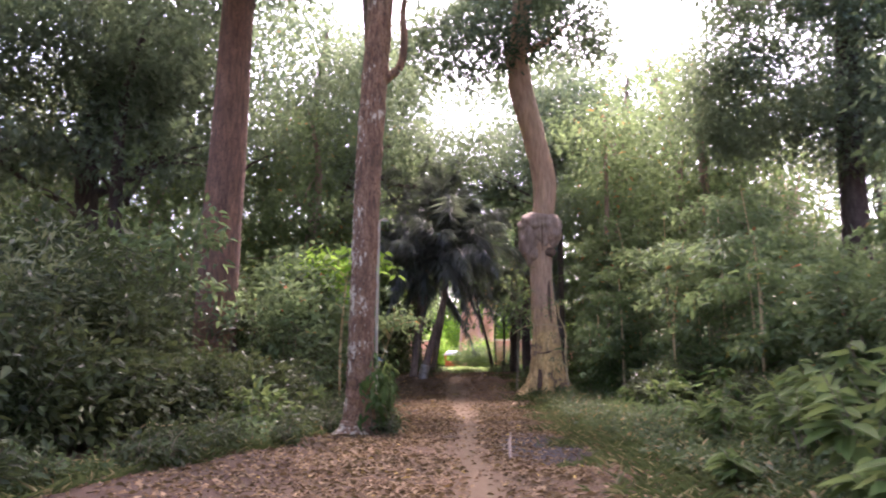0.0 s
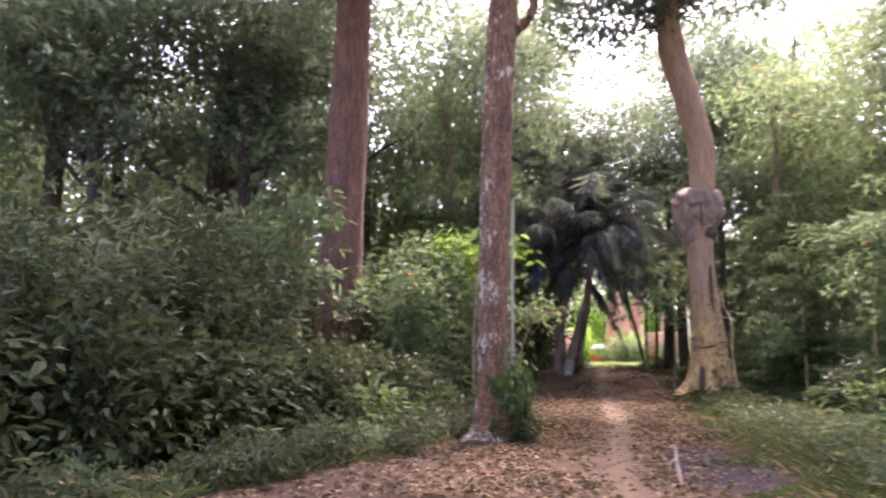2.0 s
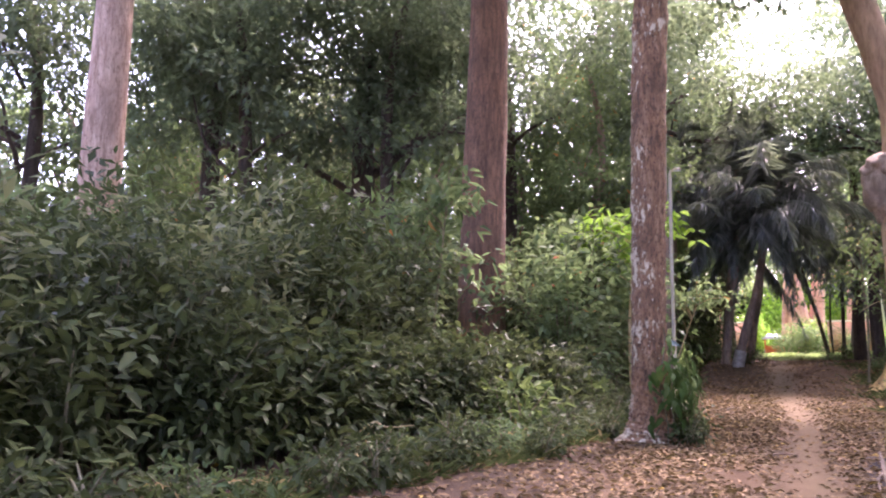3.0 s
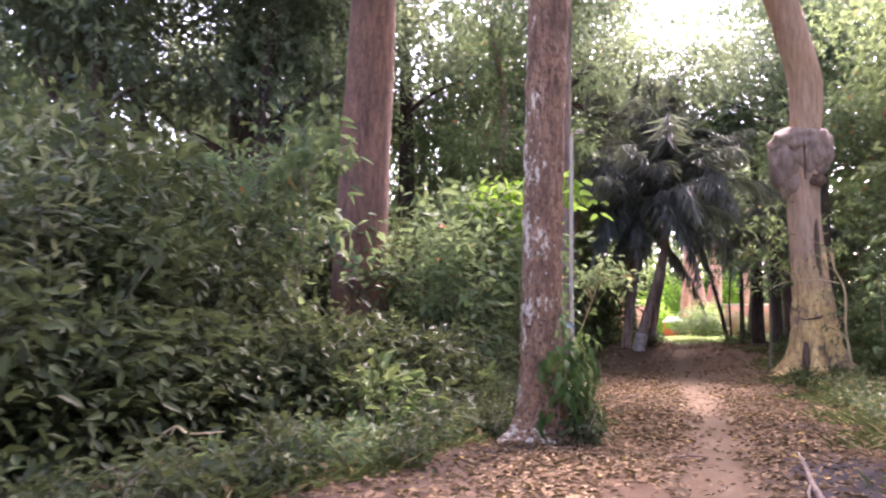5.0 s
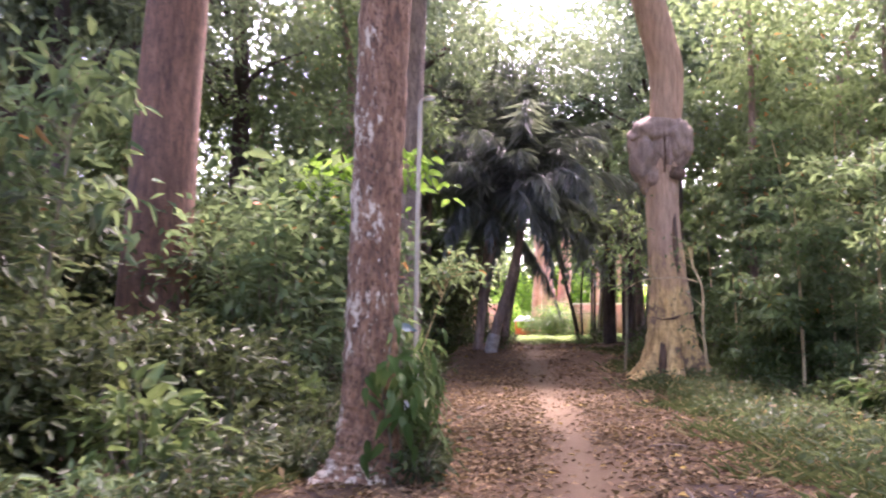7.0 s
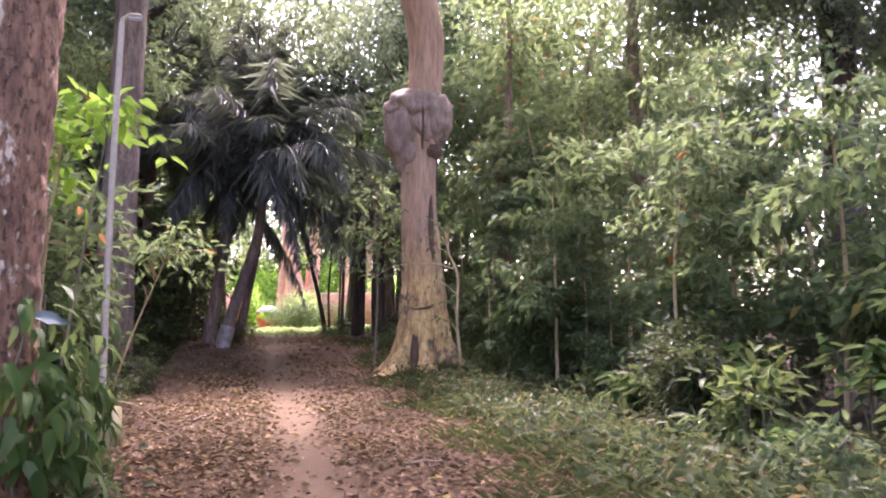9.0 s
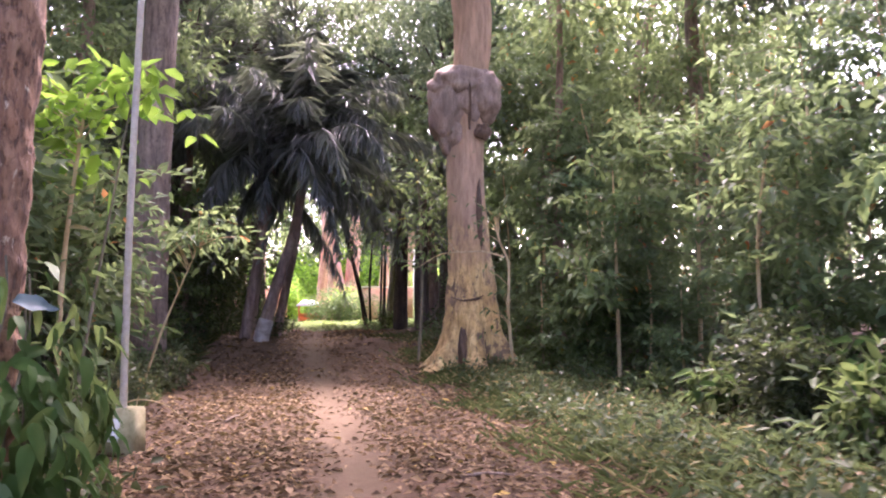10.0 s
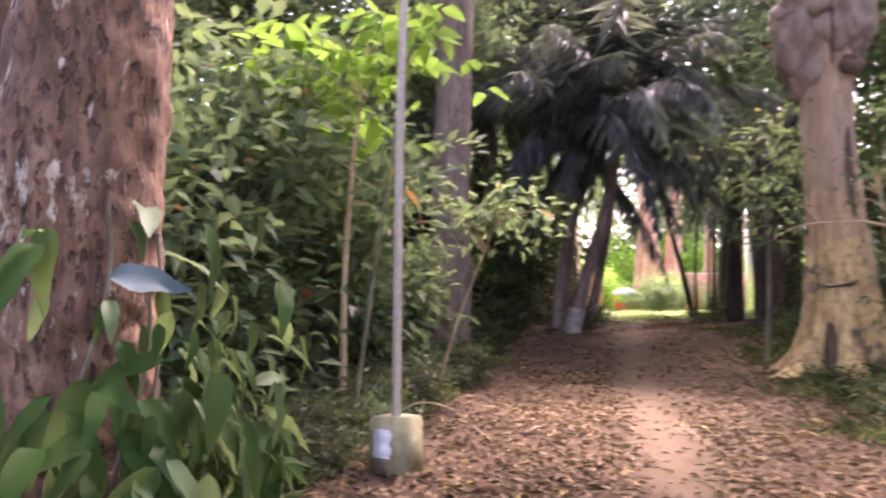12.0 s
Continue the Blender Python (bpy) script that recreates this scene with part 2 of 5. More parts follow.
def tube(points, radii, sides=10, n=None, wobble=0.0, shape=None, seed=0):
    """A tapering tube along points; shape(angle, along) scales the radius."""
    n = n or max(3, len(points) * 4)
    c = curve_points(points, n)
    r = np.interp(np.linspace(0, 1, n), np.linspace(0, 1, len(radii)), radii)
    t = unit(np.gradient(c, axis=0))
    ref = np.where(np.abs(t[:, 2:3]) > 0.8, np.array([[1.0, 0, 0]]), np.array([[0, 0, 1.0]]))
    u = unit(np.cross(ref, t))
    w = np.cross(t, u)
    a = np.linspace(0, 2 * np.pi, sides, endpoint=False)
    rr = np.repeat(r[:, None], sides, 1)
    if shape:
        rr = rr * shape(a[None, :], np.linspace(0, 1, n)[:, None])
    if wobble:
        g = np.random.default_rng(seed + 3)
        k = g.uniform(0, 6.28, 6)
        l = np.arange(n)[:, None] * 0.45
        rr = rr * (1 + wobble * (np.sin(a * 2 + k[0] + l * 0.5) * 0.5 + np.sin(a * 3 + k[1] - l) * 0.35 + np.sin(a * 5 + k[2] + l * 1.7) * 0.3))
    v = c[:, None, :] + rr[:, :, None] * (np.cos(a)[None, :, None] * u[:, None, :] + np.sin(a)[None, :, None] * w[:, None, :])
    v = np.concatenate([v.reshape(-1, 3), c[-1:] + t[-1:] * r[-1] * 0.3])
    i, j = np.meshgrid(np.arange(n - 1), np.arange(sides), indexing="ij")
    q = np.stack([i * sides + j, i * sides + (j + 1) % sides, (i + 1) * sides + (j + 1) % sides, (i + 1) * sides + j], -1).reshape(-1, 4)
    top = (n - 1) * sides
    return [(v, q), (np.concatenate([v[top:top + sides], v[-1:]]), np.stack([np.arange(sides), (np.arange(sides) + 1) % sides, np.full(sides, sides)], -1))]


def box(size, at, taper=1.0, bevel=0.02):
    """A bevelled block standing on at."""
    bm = bmesh.new()
    bmesh.ops.create_cube(bm, size=1.0)
    for v in bm.verts:
        k = taper if v.co.z > 0 else 1.0
        v.co = Vector((v.co.x * size[0] * k, v.co.y * size[1] * k, (v.co.z + 0.5) * size[2]))
    bmesh.ops.bevel(bm, geom=bm.edges[:], offset=bevel, segments=2, affect="EDGES")
    bmesh.ops.triangulate(bm, faces=bm.faces[:])
    v = np.array([p.co[:] for p in bm.verts]) + np.asarray(at, float)
    f = np.array([[p.index for p in q.verts] for q in bm.faces])
    bm.free()
    return [(v, f)]


def leaves(base, way, up, length, width, fine=True, droop=0.25, fold=0.25):
    """Leaf blades: arrays of foot, direction, upper side, length and half width. Fine ones have a shoulder and a folded midrib."""
    n = len(base)
    way = unit(way)
    side = unit(np.cross(way, up))
    nor = np.cross(side, way)
    L, W = np.broadcast_to(length, n)[:, None], np.broadcast_to(width, n)[:, None]
    tip = base + way * L - nor * L * droop
    if fine:
        v = np.stack([base,
                      base + way * L * 0.32 + side * W - nor * (L * droop * 0.10 - W * fold),
                      base + way * L * 0.70 + side * W * 0.72 - nor * (L * droop * 0.5 - W * fold * 0.7),
                      tip,
                      base + way * L * 0.70 - side * W * 0.72 - nor * (L * droop * 0.5 - W * fold * 0.7),
                      base + way * L * 0.32 - side * W - nor * (L * droop * 0.10 - W * fold)], 1).reshape(-1, 3)
        k = np.arange(n)[:, None] * 6
        f = np.concatenate([k + [0, 1, 2, 3], k + [0, 3, 4, 5]], 1).reshape(-1, 4)
        return [(v, f)]
    mid = base + way * L * 0.45 - nor * L * droop * 0.2
    v = np.stack([base, mid + side * W + nor * W * fold, tip, mid - side * W + nor * W * fold], 1).reshape(-1, 3)
    k = np.arange(n)[:, None] * 4
    return [(v, np.concatenate([k + [0, 1, 2], k + [0, 2, 3]], 1).reshape(-1, 3))]


def broad_leaf(base, way, up, length, width, droop=0.3, fold=0.25):
    """One large leaf with a rounded outline, built from nine stations."""
    way = unit(np.asarray(way, float))
    side = unit(np.cross(way, up))
    nor = np.cross(side, way)
    s = np.linspace(0, 1, 9)
    w = width * np.sin(np.pi * s ** 0.72) ** 0.8 * (1 - 0.25 * s)
    mid = base + way * (s * length)[:, None] - nor * (length * droop * s ** 2)[:, None]
    wave = 0.12 * width * np.sin(s * 14)
    rows = [mid + side * (sg * w * k)[:, None] + nor * (w * fold * k + wave * k)[:, None] for sg, k in ((-1, 1.0), (-1, 0.5), (1, 0.0), (1, 0.5), (1, 1.0))]
    v = np.concatenate(rows)
    k = np.arange(8)
    return [(v, np.concatenate([np.stack([r * 9 + k, (r + 1) * 9 + k, (r + 1) * 9 + k + 1, r * 9 + k + 1], -1) for r in range(4)]))]


def spray(g, centres, spread, per, length, ratio=0.42, fine=False, droop=0.3, out=None, flat=0.6):
    """Leaves in clumps round centres; they point away from the clump's heart and hang a little."""
    c = np.repeat(np.asarray(centres, float), per, 0)
    off = g.normal(size=c.shape) * spread * np.array([1, 1, flat])
    base = c + off
    way = unit(off + 1e-6) * 0.8 + g.normal(size=c.shape) * 0.5 + np.array([0, 0, -0.2])
    if out is not None:
        way = way + unit(base - out) * 0.5
    up = g.normal(size=c.shape) * 0.45 + np.array([0, 0, 1.0])
    l = length * g.uniform(0.6, 1.25, len(c))
    return leaves(base, way, up, l, l * ratio * 0.5, fine, droop)


def blob_clumps(g, blobs, per):
    """Clump centres near the outside of ellipsoids (x, y, z, rx, ry, rz)."""
    out = []
    for x, y, z, rx, ry, rz in blobs:
        n = max(8, int(per * rx * rz / 6))
        d = unit(g.normal(size=(n, 3)))
        r = g.uniform(0.35, 1.0, (n, 1)) ** 0.6
        out.append(np.array([x, y, z]) + d * r * np.array([rx, ry, rz]))
    return np.concatenate(out)


# ---- ground ----
def build_ground():
    xs = np.unique(np.concatenate([np.linspace(-6, 7, 88), np.linspace(-40, 40, 41), np.linspace(-400, 400, 41), np.linspace(-2000, 2000, 21)]))
    ys = np.unique(np.concatenate([np.linspace(4, 44, 181), np.linspace(-30, 90, 61), np.linspace(-400, 500, 46), np.linspace(-2000, 2500, 24)]))
    X, Y = np.meshgrid(xs, ys)
    Z = ground_z(X, Y)
    near = smooth(60, 40, np.hypot(X, Y - 20))
    Z = Z + near * rng.normal(size=Z.shape) * 0.006
    nx, ny = len(xs), len(ys)
    i, j = np.meshgrid(np.arange(ny - 1), np.arange(nx - 1), indexing="ij")
    f = np.stack([i * nx + j, i * nx + j + 1, (i + 1) * nx + j + 1, (i + 1) * nx + j], -1).reshape(-1, 4)
    m, nt, b = material("forest_ground")
    co = coords(nt)
    sep = nt.nodes.new("ShaderNodeSeparateXYZ")
    nt.links.new(co, sep.inputs[0])

    def calc(op, a, c):
        n = nt.nodes.new("ShaderNodeMath")
        n.operation = op
        for s, v in zip(n.inputs, (a, c)):
            if isinstance(v, float):
                s.default_value = v
            else:
                nt.links.new(v, s)
        return n.outputs[0]

    fine, mid, wide = noise_tex(nt, co, 26.0, 6.0, 0.7), noise_tex(nt, co, 3.0, 5.0), noise_tex(nt, co, 0.9, 3.0)
    swing = calc("MULTIPLY", calc("SINE", calc("MULTIPLY", sep.outputs[1], 0.33), 0.0), 0.12)
    bend = calc("MULTIPLY", calc("MAXIMUM", calc("SUBTRACT", sep.outputs[1], 34.0), 0.0), 0.016)
    off = calc("SUBTRACT", calc("SUBTRACT", calc("SUBTRACT", sep.outputs[0], 0.55), swing), bend)
    ragged = calc("MULTIPLY", calc("SUBTRACT", mid, 0.5), 0.9)
    dist = calc("ADD", calc("ABSOLUTE", off, 0.0), ragged)
    soil = ramp(nt, fine, [(0.3, (0.045, 0.027, 0.016)), (0.7, (0.11, 0.068, 0.04))])
    earth = ramp(nt, fine, [(0.25, (0.054, 0.031, 0.015)), (0.75, (0.12, 0.073, 0.036))])
    sand = ramp(nt, fine, [(0.25, (0.092, 0.061, 0.031)), (0.75, (0.152, 0.106, 0.056))])
    col = mix(nt, earth, soil, ramp(nt, calc("MULTIPLY", dist, 0.2), [(0.40, grey(0.0)), (0.62, grey(1.0))]))
    col = mix(nt, sand, col, ramp(nt, dist, [(0.0, grey(0.0)), (0.35, grey(0.62)), (0.8, grey(1.0))]))
    # damp dark patch in the rut
    dx = calc("MULTIPLY", calc("SUBTRACT", sep.outputs[0], 1.9), 0.9)
    dy = calc("MULTIPLY", calc("SUBTRACT", sep.outputs[1], 15.2), 0.3)
    wet = calc("ADD", calc("SQRT", calc("ADD", calc("MULTIPLY", dx, dx), calc("MULTIPLY", dy, dy)), 0.0), calc("MULTIPLY", calc("SUBTRACT", mid, 0.5), 1.5))
    wet = ramp(nt, wet, [(0.55, grey(1.0)), (1.05, grey(0.0))])
    col = mix(nt, col, (0.026, 0.02, 0.019), wet)
    # grass of the clearing
    lawn = ramp(nt, noise_tex(nt, co, 6.0, 5.0), [(0.3, (0.12, 0.19, 0.05)), (0.7, (0.26, 0.36, 0.11))])
    far = calc("ADD", sep.outputs[1], calc("MULTIPLY", calc("SUBTRACT", wide, 0.5), 6.0))
    col = mix(nt, col, lawn, ramp(nt, calc("MULTIPLY", far, 0.01), [(0.43, grey(0.0)), (0.46, grey(1.0))]))
    nt.links.new(col, b.inputs["Base Color"])
    b.inputs["Roughness"].default_value = 0.95
    b.inputs["Specular IOR Level"].default_value = 0.2
    bump(nt, b, calc("ADD", fine, mid), 0.7, 0.03)
    ob = new("ground", mesh_of("ground", [(np.stack([X, Y, Z], -1).reshape(-1, 3), f)], m))
    tagged(ob, "brown forest earth with a pale trodden sandy strip", "ground", kind="structure")


build_ground()


# ---- trees ----
def limb(g, start, way, length, r0, seg=5, bend=0.25, rise=0.1):
    p = [np.asarray(start, float)]
    d = unit(np.asarray(way, float))
    for _ in range(seg):
        d = unit(d + g.normal(size=3) * bend + np.array([0, 0, rise]))
        p.append(p[-1] + d * length / seg)
    return np.array(p), tube(p, np.linspace(r0, r0 * 0.25, len(p)), 6, seg * 2 + 1)


def tree(name, x, y, path, radii, bark, label, blobs=(), leaf=None, leaf_len=0.3, clumps=90, per=24, spread=0.5, shape=None, sides=20, rings=60, wobble=0.04, limbs=(), seed=1, sink=0.15, crown_label="", plates=0.0):
    """A tree with its foot at x, y: trunk along path (relative), limbs (start, way, length, radius), and a crown of leaf clumps in blobs."""
    g = np.random.default_rng(seed)
    t = thing(name, (x, y, gz(x, y) - sink), label, "tree", "forest trees")
    trunk = part("trunk", tube(path, radii, sides, rings, wobble, shape, seed), bark, t)
    if plates:
        # flaking bark plates, longer than wide
        for v in trunk.data.vertices:
            p = v.co
            q = Vector((p.x * 20, p.y * 20, p.z * 8))
            k = plates * (noise.noise(q) + 0.6 * noise.noise(q * 2.3)) - 0.6 * plates * max(0.0, noise.noise(q * 3.1) - 0.25) * 4
            out = Vector((p.x - 0.05, p.y, 0)).normalized()
            v.co = p + out * k
    tips = []
    for s, w, l, r in limbs:
        pts, sh = limb(g, s, w, l, r)
        part("limb", sh, bark, t)
        tips.append(pts[-3:])
    if len(blobs):
        c = blob_clumps(g, blobs, clumps)
        if tips:
            tp = np.concatenate(tips)
            c = np.concatenate([c, tp + g.normal(size=tp.shape) * 0.4])
        part("crown", spray(g, c, spread, per, leaf_len), leaf, t, crown_label)
    return t


# the large red-brown tree standing in the bushes
tree("forest_tree", -6.8, 22.4, [(0, 0, 0), (0.05, 0, 4), (0.2, 0.1, 9), (0.35, 0.2, 15), (0.5, 0.3, 21)], [0.74, 0.60, 0.54, 0.48, 0.36], BARK_RED,
     "tall straight tree with smooth dark red-brown bark among bushes",
     [(0.5, 1, 17, 4.5, 4.5, 3), (-3, 2, 15, 3.5, 3.5, 2.5), (3.2, 2, 19, 3, 3, 2.5), (-1.5, -2, 20, 3.5, 3.5, 2.5)], LEAF_CANOPY, limbs=[((0.7, 0.2, 13), (-1, 0.3, 0.7), 5, 0.2), ((0.8, 0.2, 14.5), (1, 0.4, 0.6), 5, 0.2)], seed=11)


def root_flare(amount, lobes, phase, fall):
    return lambda a, s: 1 + amount * np.exp(-s / fall) * (0.35 + 0.65 * np.maximum(0, np.cos(lobes * a + phase)) ** 1.5)


# the lichen-spotted tree beside the path
lichen_tree = tree("forest_tree", -1.98, 18.1, [(-0.05, -0.1, 0), (-0.02, 0, 1.0), (0.03, 0, 3), (0.16, 0.1, 7), (0.4, 0.2, 11), (0.6, 0.2, 15)], [0.37, 0.315, 0.305, 0.325, 0.33, 0.26], BARK_LICHEN,
     "slim tree with pinkish brown bark and white lichen patches",
     [(1.4, 2.0, 15.5, 3, 3, 2), (-1.5, 1, 17, 3, 3, 2), (1.5, 0.3, 12.6, 1.2, 1.2, 0.8)], LEAF_CANOPY, shape=root_flare(1.7, 3, 2.2, 0.07), rings=520, sides=72, wobble=0.05, plates=0.006, seed=12, clumps=80)
part("limb", tube([(0.3, 0.2, 8.75), (0.62, 0.2, 9.0), (0.92, 0.2, 9.3), (1.02, 0.2, 10.0), (1.0, 0.2, 10.9), (1.3, 0.25, 12.4)], [0.15, 0.12, 0.1, 0.09, 0.08, 0.05], 12, 40, 0.05), BARK_LICHEN, lichen_tree)


# the burl tree with a fluted, buttressed foot
def flutes(a, s):
    low = np.exp(-s / 0.055)
    ribs = np.abs(np.cos(3.5 * a + 0.5 + 0.9 * s)) ** 0.9
    folds = np.maximum(0, np.cos(9 * a + 1.1)) ** 3
    slit = np.exp(-((np.mod(a - 5.02 + 3.14, 6.283) - 3.14) / 0.17) ** 2) * (1 - np.exp(-s / 0.06)) * np.exp(-((s - 0.17) / 0.11) ** 4)
    return (1 + low * (1.15 * ribs ** 1.6 - 0.12 - 0.26 * folds)) * (1 + 0.12 * np.exp(-s / 0.35) * np.cos(5 * a + 0.9 + 1.5 * s)) * (1 - 0.3 * slit)


# The last three crown blobs are added, mostly unseen, to shade verge and path.
burl_tree = tree("burl_tree", 4.14, 30.73, [(0.05, 0, 0), (0.03, 0, 0.8), (0.02, 0, 1.6), (0, 0, 2.5), (-0.1, 0, 4.5), (-0.05, 0, 6.5), (0.15, 0.1, 8.5), (-0.2, 0.1, 10.5), (-0.75, 0.2, 13), (-0.8, 0.2, 15), (-0.4, 0.2, 18)],
                 [0.80, 0.68, 0.60, 0.53, 0.44, 0.43, 0.47, 0.48, 0.49, 0.48, 0.35], BARK_PALE, "old burled tree with a pale fluted, buttressed trunk",
                 [(-2.9, 0, 14.9, 2.8, 2.6, 1.7), (1.8, 0.2, 15.2, 2.0, 2.4, 1.0), (0.2, 0.2, 18.5, 3.5, 3, 2), (3.5, -4.5, 17.3, 3.5, 3, 1.4), (0.8, -5, 17.8, 3.5, 3, 1.4), (-1.2, 3, 18, 3, 3, 1.4)], LEAF_CANOPY, shape=flutes, sides=56, rings=150, wobble=0.045, clumps=230, seed=13,
                 limbs=[((-0.8, 0.2, 14), (-1, -0.2, 0.8), 4, 0.16), ((-0.7, 0.2, 14.5), (1, 0.1, 0.8), 4, 0.16)], sink=0.1)


def burl(at, size, seed):
    bm = bmesh.new()
    bmesh.ops.create_icosphere(bm, subdivisions=4, radius=1.0)
    for v in bm.verts:
        n = v.co.normalized()
        v.co = n / (abs(n.x) ** 2.4 + abs(n.y) ** 2.4 + abs(n.z) ** 2.4) ** (1 / 2.4)
        k = 1 + 0.3 * noise.noise(v.co * 1.4 + Vector((seed, 0, 0))) + 0.12 * noise.noise(v.co * 3.0 + Vector((0, seed, 0))) + 0.025 * noise.noise(v.co * 8)
        v.co = Vector((v.co.x * size[0], v.co.y * size[1], v.co.z * size[2])) * k + Vector(at)
    v, f = np.array([p.co[:] for p in bm.verts]), np.array([[p.index for p in q.verts] for q in bm.faces])
    bm.free()
    return [(v, f)]


BARK_BURL = bark_material("burl_bark", (0.15, 0.1, 0.066), (0.29, 0.2, 0.14), (0.38, 0.275, 0.195), scale=0.8, depth=0.025)
for at, size, k in (((-0.60, -0.06, 6.35), (0.44, 0.48, 0.82), 1.0), ((-0.45, 0.02, 5.75), (0.32, 0.42, 0.55), 5.0), ((0.28, -0.10, 6.6), (0.46, 0.50, 0.62), 4.0), ((-0.15, 0.0, 6.95), (0.86, 0.56, 0.42), 9.0), ((-0.12, -0.12, 6.45), (0.52, 0.44, 0.6), 14.0)):
    part("burl", burl(at, size, k), BARK_BURL, burl_tree, "swollen grey-brown burl")
# Dark brown lumps paint the shade inside hole, groove, hollow, seam and crack.
SHADED_HOLLOW = bark_material("hollow_shade_brown", (0.05, 0.028, 0.015), (0.13, 0.075, 0.04), (0.2, 0.125, 0.07))
for at, size, k, what in (((0.24, -0.42, 5.66), (0.19, 0.12, 0.2), 2.0, "knot hole under the burl, shade painted in"), ((0.13, -0.36, 3.0), (0.10, 0.12, 1.45), 3.0, "long groove in the trunk, shade painted in"),
                          ((-0.36, -0.72, 0.3), (0.10, 0.2, 0.62), 6.0, "hollow between the buttresses, shade painted in"), ((-0.10, -0.50, 6.3), (0.03, 0.12, 0.55), 8.0, "seam between the burls, shade painted in")):
    part("hollow", burl(at, size, k), SHADED_HOLLOW, burl_tree, what)
part("crack", tube([(-0.55, -0.36, 1.66), (-0.3, -0.58, 1.58), (0.0, -0.66, 1.62), (0.15, -0.63, 1.7)], [0.006, 0.025, 0.03, 0.006], 7, 24, 0.5), SHADED_HOLLOW, burl_tree, "crack across the trunk's foot, shade painted in")

# other single trunks that stand out
tree("forest_tree", -13.1, 15.6, [(0, 0, 0), (0.1, 0, 5), (0.25, 0, 12), (0.3, 0, 18)], [0.55, 0.43, 0.37, 0.27], BARK_TAN, "tall tree with pale tan bark behind bushes",
     [(0, 0, 17, 4, 4, 3), (3, 0, 15, 3, 3, 2)], LEAF_CANOPY, seed=14)
tree("forest_tree", 16.9, 30.2, [(0, 0, 0), (-0.1, 0, 5), (0.1, 0, 12), (0.6, 0, 18)], [0.75, 0.55, 0.5, 0.35], BARK_DARK, "dark tree with low hanging leafy boughs",
     [(-2, 0, 14, 4.8, 4, 3.5), (3, 0, 14, 4, 4, 4), (-4.5, -1, 11.6, 2.8, 3, 2.6), (0, -1, 10.6, 3, 3, 1.8), (3.5, -1, 9.6, 2.6, 3, 2), (-3, -2, 17, 4.5, 3, 2), (2, -2, 17, 4, 3, 2.4)], LEAF_CANOPY, 0.26, seed=15, clumps=150, per=34)
# Its last three crown blobs are added out of view to shade the left bushes.
tree("forest_tree", -3.44, 31.6, [(0, 0, 0), (0.05, 0, 4), (0.15, 0.1, 9), (0.3, 0.2, 14), (0.1, -1.0, 17.2)], [0.5, 0.42, 0.38, 0.28, 0.14], BARK_GREY, "straight grey-brown tree beside the palms",
     [(-1, 1, 13.5, 3, 3, 2), (1, 2, 15, 3, 3, 2), (0.5, -4, 17.3, 3.5, 3, 1.4), (-3, -4, 17.3, 3.5, 3, 1.4), (-5.5, -3, 17.5, 3, 3, 1.4)], LEAF_CANOPY, seed=16)

tree("forest_tree", -14.5, 29.5, [(0, 0, 0), (0.4, 0, 4), (0.2, 0, 9), (0.5, 0, 14)], [0.62, 0.48, 0.42, 0.25], BARK_DARK, "broad dark tree with a low heavy crown",
     [(-4, 0, 11.5, 3.6, 3, 2.2), (0, -1, 12.5, 4, 3, 2.6), (4, 0, 11.5, 3.6, 3, 2.2), (2, 0, 15, 4, 3.5, 2.5), (-2.5, 0, 15.5, 4, 3.5, 2.5)], LEAF_CANOPY, 0.28, clumps=80, per=24, seed=17,
     limbs=[((0.3, 0, 7), (-1, 0, 0.6), 5, 0.2), ((0.3, 0, 8), (1, 0, 0.5), 5, 0.2)])
tree("forest_tree", -19.5, 27.0, [(0, 0, 0), (-0.3, 0, 5), (0, 0, 14)], [0.55, 0.42, 0.25], BARK_DARK, "dark-barked tree deep in the wood",
     [(-2, 0, 12, 3.6, 3, 2.2), (2, -1, 13, 4, 3, 2.6), (0, 0, 16, 4, 3, 2.2)], LEAF_CANOPY, 0.28, clumps=80, per=28, seed=18)
tree("forest_tree", 12.2, 34.0, [(0, 0, 0), (0.1, 0, 5), (-0.1, 0, 10), (0.2, 0, 14)], [0.3, 0.25, 0.2, 0.1], BARK_GREY, "slim grey tree behind the saplings",
     [(0, 0, 13, 3, 3, 2), (2, 0, 11, 2.5, 2.5, 1.6)], LEAF_MID, seed=19)
tree("forest_tree", 7.3, 33.0, [(0, 0, 0), (-0.1, 0, 4), (0.05, 0, 8), (0.1, 0, 12)], [0.14, 0.12, 0.1, 0.05], BARK_GREY, "thin pole-like tree with a small crown",
     [(0, 0, 11, 2, 2, 1.5), (1.3, 0, 9, 1.6, 1.6, 1.1)], LEAF_MID, seed=20)

tree("forest_tree", -6.2, 38.5, [(0, 0, 0), (0.3, 0, 5), (1.5, 0, 10), (3.5, 0, 12)], [0.4, 0.32, 0.24, 0.12], BARK_DARK, "dark tree leaning its crown over the palms",
     [(3.2, 0, 12.2, 2.8, 2.6, 1.5), (6.6, 0.5, 11.6, 2.8, 2.6, 1.4), (9.8, 0.5, 11.8, 2.6, 2.6, 1.4)], LEAF_CANOPY, seed=23, clumps=90, limbs=[((1.5, 0, 10), (1, 0, 0.25), 6, 0.16), ((1.0, 0, 8), (1, 0.3, 0.4), 7, 0.15)])
